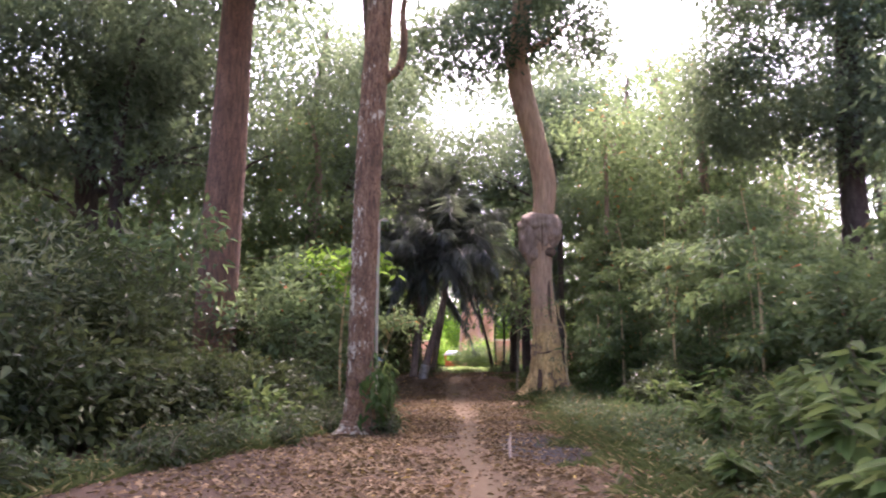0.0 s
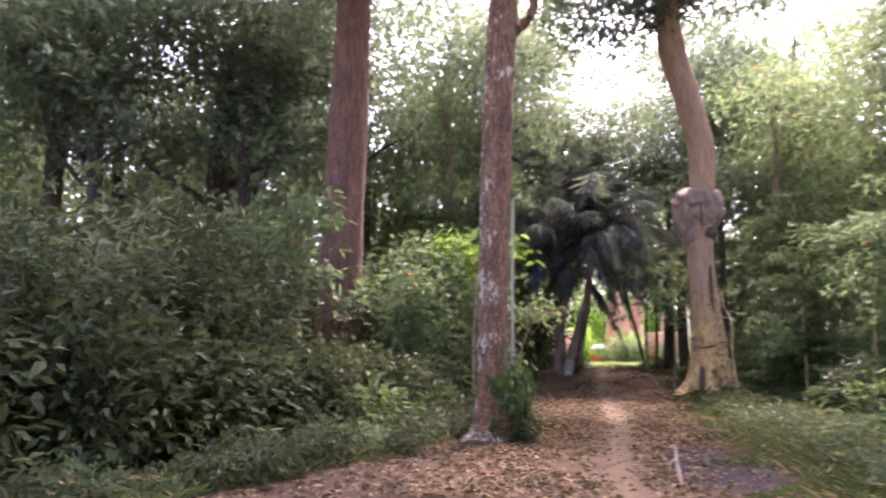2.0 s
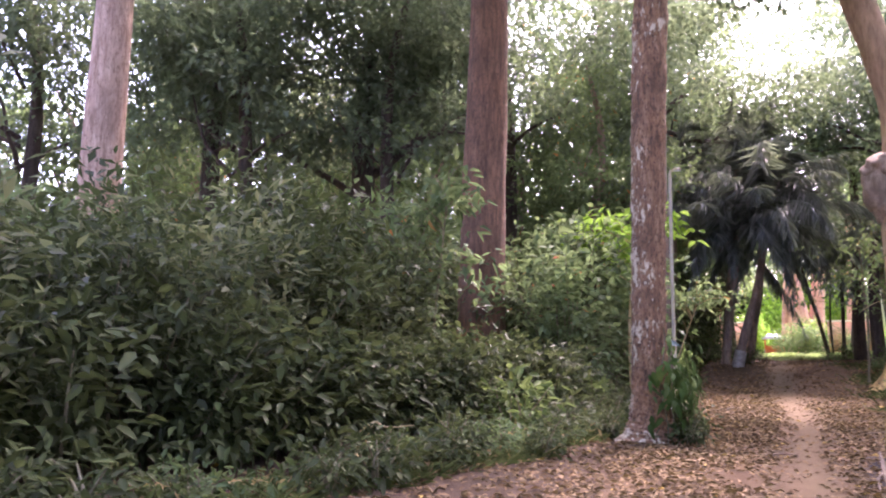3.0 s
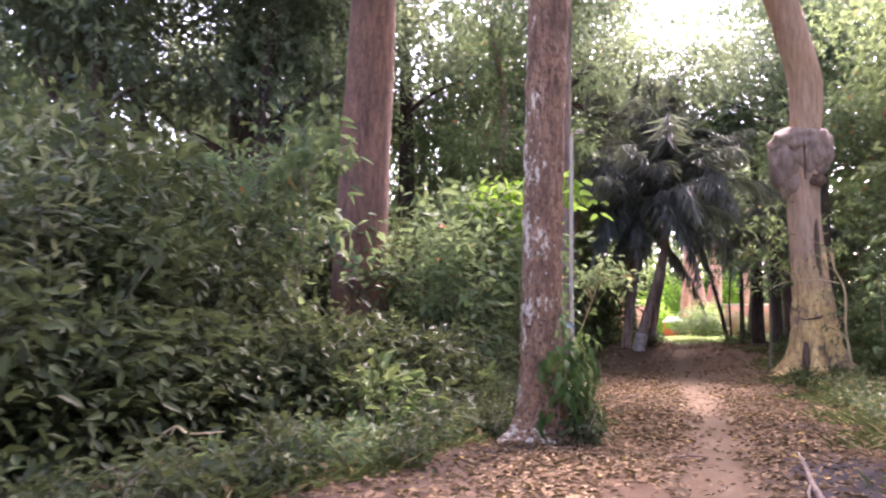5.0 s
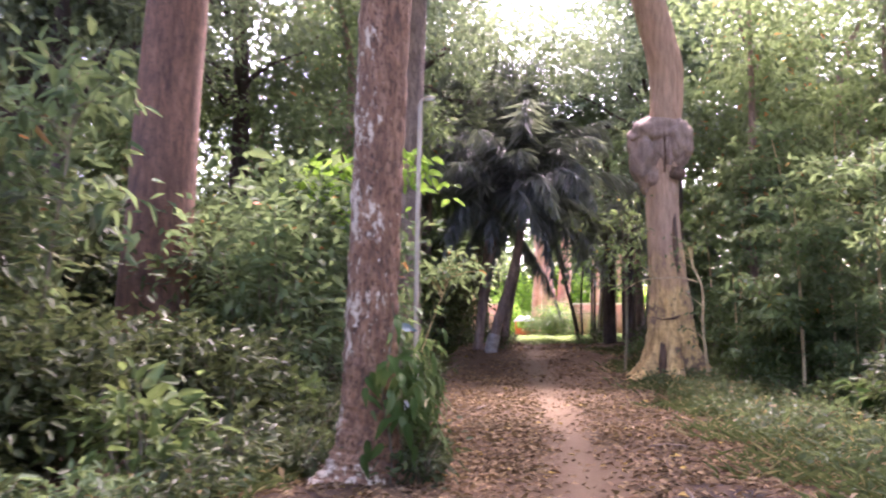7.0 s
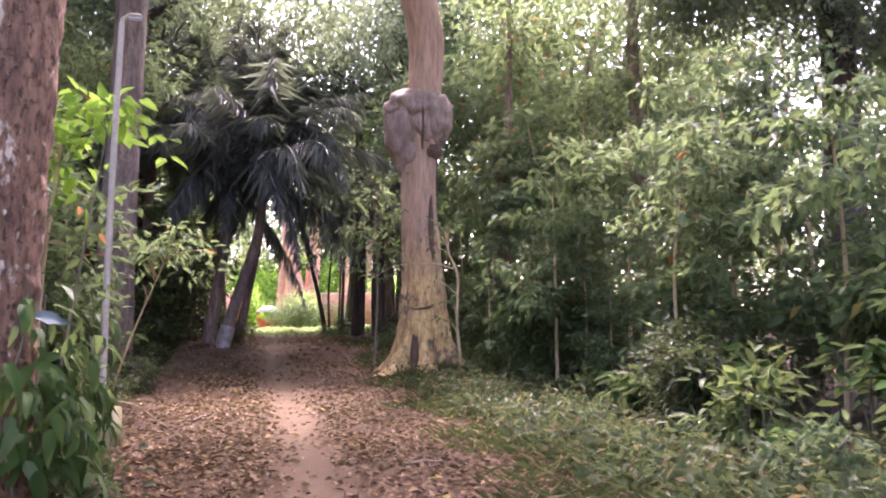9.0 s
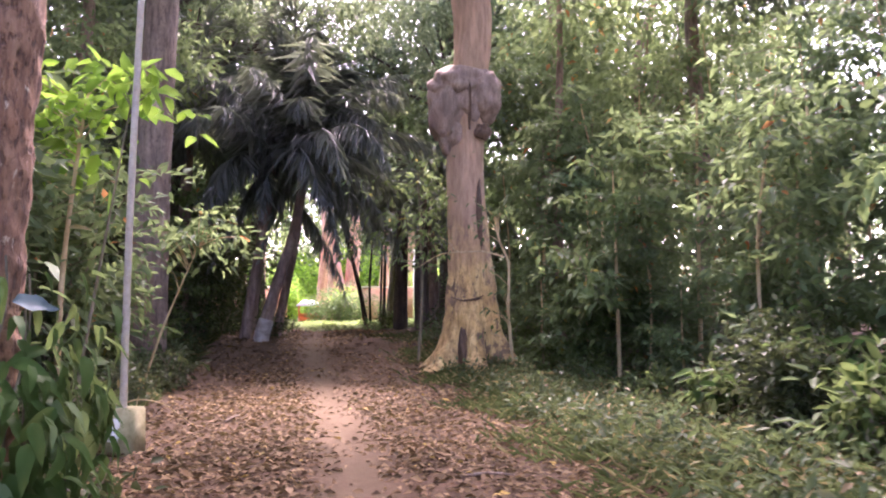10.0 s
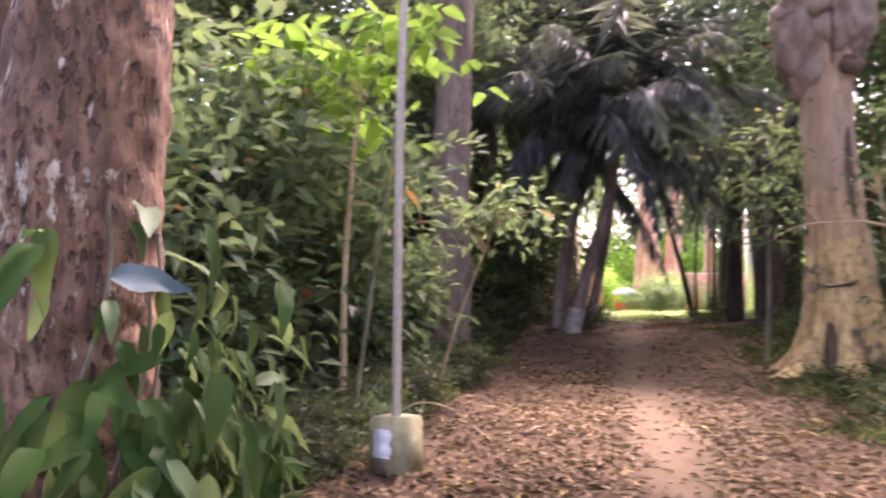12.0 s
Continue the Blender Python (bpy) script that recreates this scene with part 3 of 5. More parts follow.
# wide crowns added out of view to shade the near path, verge and bushes
tree("forest_tree", 7.6, 8.5, [(0, 0, 0), (-0.2, 0, 6), (-1.0, 0.5, 12), (-2.5, 1.0, 16)], [0.55, 0.42, 0.34, 0.2], BARK_GREY, "unseen tree added to shade the path and verge",
     [(-4, 2, 17, 3.5, 3.5, 1.8), (-7, 6, 17.5, 3.5, 3.5, 1.8), (-3, 8, 17.5, 3.5, 3.5, 1.8), (-3, -1, 16.5, 3, 3, 1.6), (-1, 4.5, 17, 3, 3, 1.6), (1.5, 9, 15, 3.5, 3, 1.5), (-1, 11, 16, 3.5, 3, 1.5), (3, 11, 14.5, 3.5, 3, 1.5), (2, 14, 15.5, 3, 3, 1.5)], LEAF_CANOPY, 0.42, seed=21, clumps=165, per=12,
     limbs=[((-1.0, 0.5, 12), (-1, 0.6, 0.8), 6, 0.2), ((-0.8, 0.4, 11), (-1, -0.4, 0.8), 6, 0.2)])
tree("forest_tree", -9.0, 8.0, [(0, 0, 0), (0.2, 0, 6), (1.0, 0.5, 12), (2.5, 1.0, 16)], [0.55, 0.42, 0.34, 0.2], BARK_GREY, "unseen tree added to shade the path and bushes",
     [(3, 5, 17.5, 3, 3, 1.8), (7, 7, 17.5, 3.5, 3.5, 1.8), (2, 7, 17, 3.5, 3.5, 1.8), (4, 11, 18.5, 3.5, 3.5, 1.8), (0, 8, 15.5, 3.5, 3, 1.6), (-2, 11, 16, 3.5, 3, 1.6), (4, 9, 16, 3, 3, 1.5)], LEAF_CANOPY, 0.42, seed=22, clumps=165, per=12,
     limbs=[((1.0, 0.5, 12), (1, 0.6, 0.8), 6, 0.2), ((0.8, 0.4, 11), (1, -0.4, 0.8), 6, 0.2)])


# forest trees: a few kinds, copied
def forest_kind(seed, height, r, leaf, bark, label, low):
    g = np.random.default_rng(seed)
    blobs = []
    for _ in range(11):
        a, d = g.uniform(0, 6.28), g.uniform(0.3, 3.2)
        blobs.append((d * math.cos(a), d * math.sin(a), height * g.uniform(low, 0.98), g.uniform(1.4, 2.6), g.uniform(1.4, 2.6), g.uniform(0.9, 1.7)))
    limbs = [((0, 0, height * g.uniform(0.4, 0.7)), (math.cos(a), math.sin(a), 0.7), 3.2, r * 0.35) for a in g.uniform(0, 6.28, 5)]
    return tree("forest_tree", 0, 0, [(0, 0, 0), (g.normal() * 0.2, g.normal() * 0.2, height * 0.35), (g.normal() * 0.4, g.normal() * 0.4, height * 0.7), (g.normal() * 0.5, g.normal() * 0.5, height * 0.95)],
                [r * 1.3, r, r * 0.7, r * 0.25], bark, label, blobs, leaf, 0.29, 60, 28, 0.45, limbs=limbs, seed=seed, sides=12, rings=30)


KINDS = [forest_kind(31, 14, 0.24, LEAF_CANOPY, BARK_DARK, "tall forest tree with a dark green crown", 0.45),
         forest_kind(32, 15, 0.28, LEAF_MID, BARK_GREY, "tall forest tree with a mid-green crown", 0.3),
         forest_kind(33, 11, 0.16, LEAF_FRESH, BARK_GREY, "slender forest tree with a bright green crown", 0.25),
         forest_kind(34, 12, 0.2, LEAF_OLIVE, BARK_TAN, "forest tree with an olive green crown", 0.3)]
def plant_trees(spots):
    """Copies of the forest trees at x, y, kind, scale."""
    for x, y, k, s in spots:
        copy_thing(KINDS[k], pose(x, y, gz(x, y) - 0.2, 0, 0, 37 * x + 11 * y) @ Matrix.Diagonal((s, s, s, 1)))


# the wood to the left
plant_trees([(-12, 28, 0, 1.15), (-17, 25, 0, 1.15), (-20, 31, 0, 1.3), (-10.5, 35, 0, 1.35), (-6.5, 35, 1, 0.9), (-15, 40, 0, 1.3), (-24, 22, 0, 1.2), (-27, 34, 1, 1.3), (-7.5, 44, 1, 1.5), (-4.5, 41, 0, 1.25), (-12, 50, 2, 1.7), (-21, 46, 0, 1.4), (-2.6, 51, 1, 0.7), (-4.6, 46, 1, 0.72)])
plant_trees([(-4.5, 50, 0, 1.5), (-1.6, 48, 0, 1.12), (-17, 36, 2, 1.25), (-22, 41, 3, 1.4), (-11.5, 41, 2, 1.25), (-27, 27, 2, 1.25), (-31, 38, 3, 1.5), (-13, 33, 2, 0.9), (-30, 50, 0, 1.4)])
# the wood to the right
plant_trees([(4.6, 50, 0, 1.12), (8.8, 39, 1, 1.0), (6.5, 46, 0, 1.35), (12.5, 38, 2, 1.3), (11, 44, 1, 1.25), (17, 42, 2, 1.4), (15, 50, 1, 1.5), (22, 46, 3, 1.3), (27, 38, 2, 1.3), (7.2, 54, 0, 1.55), (30, 50, 0, 1.4), (31, 31, 1, 1.1)])
# More trees out of view, added mostly to shade the right verge.
plant_trees([(18, 15, 3, 1.0), (14.5, 17.5, 0, 1.1), (13.5, 11.5, 1, 1.1)])
# behind the clearing
plant_trees([(-9, 60, 2, 1.7), (-0.5, 84, 0, 1.7), (-4, 80, 1, 1.5), (5, 92, 2, 2.0), (10, 84, 3, 1.8), (-12, 88, 3, 1.8), (11, 58, 2, 1.5), (18, 60, 1, 1.4)])
# behind and beside the start: unseen, added to close the wood and shade it
plant_trees([(-24, 6, 1, 1.1), (-13, 3, 1, 1.1), (-9, -6, 0, 1.2), (0, -12, 1, 1.1), (9, -6, 1, 1.1), (15, 5, 1, 1.1)])
for k, (x, y) in zip(KINDS, ((-34, 22), (36, 42), (-34, 40), (34, 60))):
    k.location = (x, y, gz(x, y) - 0.2)


# ---- bushes ----
def shrub_kind(seed, height, wide, leaf, leaf_len, label, n=150, per=9, stems=7, name="shrub", cat="shrub", fine=True, ratio=0.45, spread=0.22):
    g = np.random.default_rng(seed)
    t = thing(name, (0, 0, 0), label, cat, "bushes beside the path")
    ends = []
    for k in range(stems):
        a, lean = g.uniform(0, 6.28), g.uniform(0.15, 1.0) * wide
        end = np.array([math.cos(a) * lean, math.sin(a) * lean, height * g.uniform(0.6, 1.0)])
        p = [np.array([math.cos(a) * 0.1, math.sin(a) * 0.1, -0.1]), end * (0.4, 0.4, 0.45) + g.normal(size=3) * 0.08, end]
        part("stem", tube(p, [0.03, 0.02, 0.008], 5, 9), STEM, t)
        ends.append(curve_points(p, 12)[4:])
    e = np.concatenate(ends)
    c = e[g.integers(0, len(e), n)] + g.normal(size=(n, 3)) * np.array([wide * 0.28, wide * 0.28, height * 0.11])
    c[:, 2] = np.clip(c[:, 2], 0.4 if height > 1.5 else 0.12, height * 1.1)
    part("foliage", spray(g, c, spread, per, leaf_len, ratio, fine, out=np.array([0, 0, height * 0.3])), leaf, t)
    return t


BUSH = [shrub_kind(41, 3.0, 1.3, LEAF_BUSH, 0.19, "dense dark green bush with glossy broad leaves", 270, 10, fine=False, spread=0.19),
        shrub_kind(42, 2.1, 1.2, LEAF_BUSH, 0.2, "lower dark green bush with glossy leaves", 210, 9, spread=0.18),
        shrub_kind(43, 3.9, 1.4, LEAF_OLIVE, 0.24, "tall olive green bush with long leaves", 270, 9, ratio=0.36, fine=False),
        shrub_kind(44, 3.2, 1.2, LEAF_MID, 0.21, "leafy bush of middle green colour", 250, 8, fine=False)]
LOW = [shrub_kind(45, 0.7, 0.55, LEAF_BUSH, 0.15, "low glossy-leaved plant at the bush edge", 36, 8, 5, "low_plant", "plant", spread=0.12),
       shrub_kind(46, 1.0, 0.6, LEAF_VERGE, 0.2, "low green plant with broad leaves", 36, 8, 5, "low_plant", "plant", spread=0.15),
       shrub_kind(47, 0.5, 0.5, LEAF_MID, 0.12, "small mid-green ground plant", 36, 8, 5, "low_plant", "plant", spread=0.1)]


def spread_out(kinds, spots, home):
    g = np.random.default_rng(len(spots))
    for x, y, k, s in spots:
        copy_thing(kinds[k], pose(x, y, gz(x, y) - 0.03, 0, 0, g.uniform(0, 360)) @ Matrix.Diagonal((s, s, s * g.uniform(0.9, 1.1), 1)))
    for k, (x, y) in zip(kinds, home):
        k.location = (x, y, gz(x, y))


g = np.random.default_rng(5)
left = []
for y in np.arange(2.0, 33, 1.3):
    edge = np.interp(y, (-2, 5, 9, 12, 15, 18, 20, 25, 31), (-6.6, -6.6, -6.0, -5.2, -4.5, -3.9, -3.6, -3.9, -4.2))
    tall = float(np.interp(y, (12, 16, 20, 23), (1.0, 0.78, 0.72, 1.0)))
    left.append((edge - 1.0 + g.normal() * 0.3, y + g.normal() * 0.3, 1, g.uniform(0.85, 1.0) * tall))
    left.append((edge - 2.2 + g.normal() * 0.3, y + g.normal() * 0.3, int(g.choice([0, 2, 2] if y < 12.5 else [0, 0, 1])), g.uniform(0.95, 1.15) * (1.0 if y < 18.5 else tall)))
    if y < 20 or y > 23:
        left.append((edge - 4.3 + g.normal() * 0.3, y + g.normal() * 0.3, int(g.choice([2, 2, 3] if y < 12.5 else [0, 0, 3])), g.uniform(1.05, 1.2) * (1.0 if y < 12.5 else 1.25)))
    if y > 4:
        left.append((edge - 7.0 + g.normal() * 0.6, y + g.normal() * 0.3, int(g.choice([2, 3])), g.uniform(1.15, 1.35)))
for n, (x, y, k, s) in enumerate(left):
    # keep the foot of the red-brown tree open to the path
    if 9 < y < 21.8 and min(abs(x + 0.304 * y), abs(x + 0.05 + 0.352 * (y - 3.25)), abs(x + 0.35 + 0.464 * (y - 8.5))) < 1.4:
        left[n] = (x, y, 1, 0.78)
right = []
for y in np.arange(0, 42, 2.1):
    edge = np.interp(y, (5, 12, 20, 30, 40), (7.5, 7.0, 6.6, 7.0, 6.0))
    right.append((edge + 0.6 + g.normal() * 0.4, y + g.normal() * 0.4, 1 if y < 25 else 3, g.uniform(0.5, 0.8)))
    right.append((edge + 3.0 + g.normal() * 0.5, y + g.normal() * 0.4, int(g.choice([3, 2])), g.uniform(0.9, 1.3) * (1.0 if y < 22 else 0.55)))
right += [(-4.6, 38.0, 0, 1.2), (-5.6, 37.0, 0, 1.3), (-4.6, 43.0, 0, 1.4), (7.2, 40.0, 0, 1.25), (-3.0, 38.8, 0, 1.25), (-3.9, 35.6, 0, 1.0), (-2.6, 42.5, 0, 1.3), (-3.6, 46, 3, 1.5), (-4.5, 22.2, 3, 1.15), (-5.2, 24.2, 3, 1.4), (-4.3, 26.4, 3, 1.3), (-6.0, 27, 3, 1.6), (-8.4, 26, 3, 1.6)]
spread_out(BUSH, left + right, ((-12, 9), (-13, 12), (-14, 14), (-15, 10)))
low = []
for y in np.arange(7, 34, 0.7):
    edge = np.interp(y, (5, 9, 12, 15, 18, 20, 25, 31), (-5.6, -5.0, -4.2, -3.5, -3.0, -2.9, -2.9, -2.9))
    low.append((edge + g.normal() * 0.25, y, int(g.choice([0, 0, 0, 2])), g.uniform(0.6, 1.0)))
    if y > 13:
        low.append((edge - 0.75 + g.normal() * 0.3, y + 0.3, int(g.choice([0, 0, 2, 1])), g.uniform(0.7, 1.15)))
    edge = np.interp(y, (5, 12, 20, 30, 40), (5.5, 5.5, 5.8, 6.4, 5.0))
    low.append((edge + g.normal() * 0.5, y, int(g.choice([1, 2, 2])), g.uniform(0.6, 1.1)))
low += [(5.6, 29.3, 1, 0.8), (6.3, 28.5, 1, 0.9), (7.0, 29.0, 1, 0.8), (6.0, 27.6, 1, 0.6), (5.2, 30.3, 1, 0.6), (7.6, 27.9, 1, 0.9)]
spread_out(LOW, low, ((-5.6, 8.2), (5.3, 12.3), (5.7, 16)))


# ---- saplings of the right-hand side ----
def sapling_kind(seed, height, leaf, label):
    g = np.random.default_rng(seed)
    t = thing("sapling", (0, 0, 0), label, "tree", "saplings in the undergrowth")
    p = [(0, 0, -0.1), (g.normal() * 0.1, g.normal() * 0.1, height * 0.5), (g.normal() * 0.3, g.normal() * 0.3, height)]
    part("trunk", tube(p, [0.045, 0.03, 0.012], 6, 20), TWIG, t)
    axis = curve_points(p, 60)
    cs = []
    for k in range(26):
        s = axis[int(g.uniform(14, 59))]
        a = g.uniform(0, 6.28)
        l = g.uniform(0.6, 1.7)
        pts, sh = limb(g, s, (math.cos(a), math.sin(a), 0.25), l, 0.012, 4, 0.2, -0.06)
        part("branch", sh, STEM, t)
        cs.append(curve_points(pts, 7)[2:])
    c = np.concatenate(cs)
    part("foliage", spray(g, c, 0.17, 11, 0.22, 0.46, False, 0.35, flat=0.35), leaf, t)
    return t


SAP = [sapling_kind(51, 5.5, LEAF_MID, "thin sapling with tiers of drooping leaves"), sapling_kind(52, 4.0, LEAF_FRESH, "young bright green sapling with tiered leaves"), sapling_kind(53, 7.0, LEAF_MID, "tall thin sapling with sparse leaves")]
spots = []
for y in np.arange(13, 42, 1.7):
    edge = np.interp(y, (5, 12, 20, 30, 40), (7.2, 6.8, 6.2, 6.6, 5.4))
    for d in (0.3, 2.4, 5.4) if y < 25 else (0.6, 4.2):
        sx, sy = edge + d + g.normal() * 0.7, y + g.normal() * 0.6
        if abs(sx - 0.545 * sy) > 1.1 and sx > float(np.interp(sy, (18, 20, 24, 27), (9.0, 7.6, 7.2, 6.2))):
            spots.append((sx, sy, int(g.integers(0, 3)), g.uniform(0.8, 1.25)))
for x, y in ((-4.6, 24), (-5.2, 27), (-3.9, 28.5), (-5, 31), (-8.5, 25), (-7, 28), (-10, 22), (-3.4, 34)):
    spots.append((x, y, 1, g.uniform(0.8, 1.2)))
spots += [(6.3, 28.6, 1, 0.8), (7.1, 27.4, 0, 0.7), (5.9, 30.8, 1, 0.7), (7.9, 28.9, 1, 0.9), (6.9, 25.6, 1, 0.55)]
spread_out(SAP, spots, ((9.5, 27), (8.2, 24), (12, 30)))


# ---- palms over the path's far end ----
def frond(g, length, elev, az, sag):
    """One feather leaf: a bowed rib with two rows of hanging leaflets."""
    s = np.linspace(0, 1, 26)
    out = np.array([math.cos(az), math.sin(az), 0])
    rib = out * (s * length * math.cos(elev) * (1 - 0.2 * s))[:, None] + np.array([0, 0, 1.0]) * (s * length * math.sin(elev) - sag * s ** 2.2)[:, None]
    shells = tube(rib[::3], [0.035, 0.02, 0.006], 5, 14)
    t = unit(np.gradient(rib, axis=0))
    side = np.cross(t, np.array([0, 0, 1.0]))
    i = np.repeat(np.arange(3, 26), 2)
    base = rib[i] + t[i] * g.uniform(-0.5, 0.5, (len(i), 1)) * length / 26
    l = length * 0.19 * (0.45 + np.sin(np.pi * np.clip(s[i], 0.08, 0.97)) * 0.75) * g.uniform(0.8, 1.15, len(i))
    for sign in (-1, 1):
        way = side[i] * sign * 0.8 + t[i] * 0.8 + np.array([0, 0, -0.6]) + g.normal(size=(len(i), 3)) * 0.28
        shells = shells + leaves(base, way, np.cross(way, t[i]) * sign + 0.01, l, 0.019, False, 0.35, 0.4)
    return shells


def palm(x, y, path, radii, label, n, seed, length=3.6, skirt=8, whitewash=0.0):
    """A palm: trunk, rising fronds, and a skirt of old fronds hanging round the trunk's top."""
    g = np.random.default_rng(seed)
    t = thing("palm_tree", (x, y, gz(x, y) - 0.1), label, "palm tree", "palms over the path")
    part("trunk", tube(path, radii, 14, 50, 0.03, None, seed), BARK_PALM, t)
    if whitewash:
        foot = curve_points(path, 40)
        foot = foot[foot[:, 2] < whitewash]
        part("painted_foot", tube(foot, [radii[0] * 1.06, radii[0] * 0.98], 14, 12, 0.04, None, seed), WASH, t, "greyish white painted foot")
    for k in range(n):
        el = radians(g.choice([g.uniform(-5, 35), g.uniform(35, 82)]))
        f = part("frond", frond(g, length * g.uniform(0.8, 1.15), el, k * 2.4 + g.normal() * 0.2, length * g.uniform(0.2, 0.65)), LEAF_PALM, t)
        f.location = path[-1]
    for k in range(skirt):
        f = part("frond", frond(g, length * g.uniform(0.45, 0.72), radians(g.uniform(-50, -5)), k * 2.4 + g.normal() * 0.3, length * g.uniform(0.15, 0.35)), LEAF_PALM, t)
        f.location = np.asarray(path[-1]) - [0, 0, g.uniform(0.1, 0.5)]
    return t


BARK_PALM = bark_material("ringed_palm_bark", (0.08, 0.055, 0.04), (0.20, 0.135, 0.098), (0.34, 0.25, 0.19), scale=0.7)
WASH = plain_material("old_whitewash", (0.16, 0.13, 0.1), (0.42, 0.38, 0.33), 5.0, 0.9, 0.0, 0.006)
palm(-1.45, 35.6, [(0, 0, 0), (0.2, 0, 1.5), (0.5, 0, 3.2), (0.7, 0, 5.2)], [0.19, 0.15, 0.135, 0.12], "dark palm with a leaning trunk", 17, 61, 4.9, 5)
palm(-1.0, 35.0, [(0, 0, 0), (0.4, 0, 1.5), (0.95, 0, 3.4), (1.3, 0, 5.8)], [0.22, 0.16, 0.14, 0.12], "dark palm with a whitish foot, leaning over the path", 18, 62, 5.0, 6, 0.75)
palm(-0.6, 36.4, [(0, 0, 0), (0.3, 0, 1.6), (0.6, 0, 3.4), (0.8, 0, 6.6)], [0.15, 0.13, 0.12, 0.11], "slim dark palm close beside two others", 16, 66, 4.8, 5)
palm(-3.4, 36.8, [(0, 0, 0), (0.0, 0, 2), (0.1, 0, 6.8)], [0.22, 0.2, 0.15], "upright dark palm beside the path", 18, 63, 4.8, 5)
palm(-1.6, 40.5, [(0, 0, 0), (0.3, 0, 3), (0.9, 0, 8.8)], [0.2, 0.18, 0.15], "taller dark palm behind the others", 20, 65, 5.0, 6)
palm(4.9, 40.0, [(0, 0, 0), (0, 0, 2), (-0.2, 0, 5.0)], [0.2, 0.17, 0.15], "dark palm at the far end of the path", 17, 64, 4.4, 5)


# ---- far wood that closes the view ----
def far_wood():
    g = np.random.default_rng(97)
    n = 13000
    a = g.uniform(0, 6.283, n)
    r = g.uniform(52, 95, n)
    x, y = np.cos(a) * r, 20 + np.sin(a) * r * 1.15
    ok = (np.abs(x - 3) > 16) | (y < 0) | (y > 98)
    x, y = x[ok], y[ok]
    z = ground_z(x, y) + g.uniform(0.2, 22, len(x)) * g.uniform(0.6, 1.0, len(x))
    ob = new("far_wood", mesh_of("far_wood", spray(g, np.stack([x, y, z], -1), 1.4, 8, 1.05, 0.5, False), LEAF_CANOPY))
    tagged(ob, "distant green undergrowth closing the wood all round", "woods", kind="stuff")


far_wood()


# ---- lamp post ----
def lamp_post(x, y):
    t = thing("lamp_post", (x, y, gz(x, y) - 0.05), "slim steel lamp post on a mossy concrete block", "street lamp")
    base = part("base_block", box((0.40, 0.40, 0.58), (0, 0, 0), 0.95, 0.018), CONCRETE, t, "mossy concrete block")
    base.rotation_euler = (0, 0, radians(-19))
    part("pole", tube([(0, 0, 0.45), (0.0, 0, 3), (0.05, 0, 5.9)], [0.045, 0.042, 0.04], 14, 24), STEEL, t)
    part("arm", tube([(0.05, 0, 5.85), (0.07, -0.01, 5.96), (0.16, -0.03, 6.0)], [0.03, 0.03, 0.025], 10, 14), STEEL, t)
    head = part("lamp_head", box((0.22, 0.12, 0.06), (0.23, -0.04, 5.98), 0.8, 0.02), STEEL, t)
    part("cover", box((0.17, 0.09, 0.03), (0.23, -0.04, 5.955), 1.0, 0.008), LAMP_GLASS, head)
    sheet = part("notice", torn_sheet(0.21, 0.27), PAPER, base, "white paper notice with torn edge")
    sheet.location = (-0.02, -0.204, 0.34)
    sheet.rotation_euler = (radians(-1.2), 0, 0)
    return t


def torn_sheet(w, h):
    """A thin upright sheet with one ragged side."""
    g = np.random.default_rng(3)
    zs = np.linspace(-h / 2, h / 2, 12)
    rag = w / 2 + np.where((np.arange(12) % 5) < 2, -0.018, 0.0) + g.normal(size=12) * 0.003
    rows = [np.stack([np.full(12, -w / 2), np.full(12, y), zs], -1) if s else np.stack([rag, np.full(12, y), zs], -1) for y in (-0.003, 0.0) for s in (1, 0)]
    v = np.concatenate(rows)
    k = np.arange(11)
    quad = [np.stack([a + k, b + k, b + k + 1, a + k + 1], -1) for a, b in ((0, 12), (36, 24), (12, 36), (24, 0))]
    return [(v, np.concatenate(quad))]


lamp_post(-2.0, 22.7)


# ---- single plants that stand out ----
def stalk_plant(name, x, y, path, radii, clumps, leaf, leaf_len, label, cat, per=6, ratio=0.5, spread=0.18, seed=1, droop=0.35, branches=True, bark=None, flat=0.5):
    """A stem along path with leafy twigs reaching to clumps (relative to its foot)."""
    g = np.random.default_rng(seed)
    t = thing(name, (x, y, gz(x, y) - 0.05), label, cat)
    axis = curve_points(path, 40)
    part("stem", tube(path, radii, 7, 24), bark or STEM, t)
    c = np.asarray(clumps, float)
    if branches:
        for q in c[:24]:
            s = axis[np.argmin(np.linalg.norm(axis - (q - [0, 0, 0.35]), axis=1))]
            part("twig", tube([s, (s + q) / 2 + [0, 0, 0.06], q], [0.012, 0.008, 0.004], 5, 7), bark or STEM, t)
    part("foliage", spray(g, c, spread, per, leaf_len, ratio, True, droop, flat=flat), leaf, t)
    return t


def cloud(seed, n, at, size):
    return np.random.default_rng(seed).normal(size=(n, 3)) * np.asarray(size) + np.asarray(at)


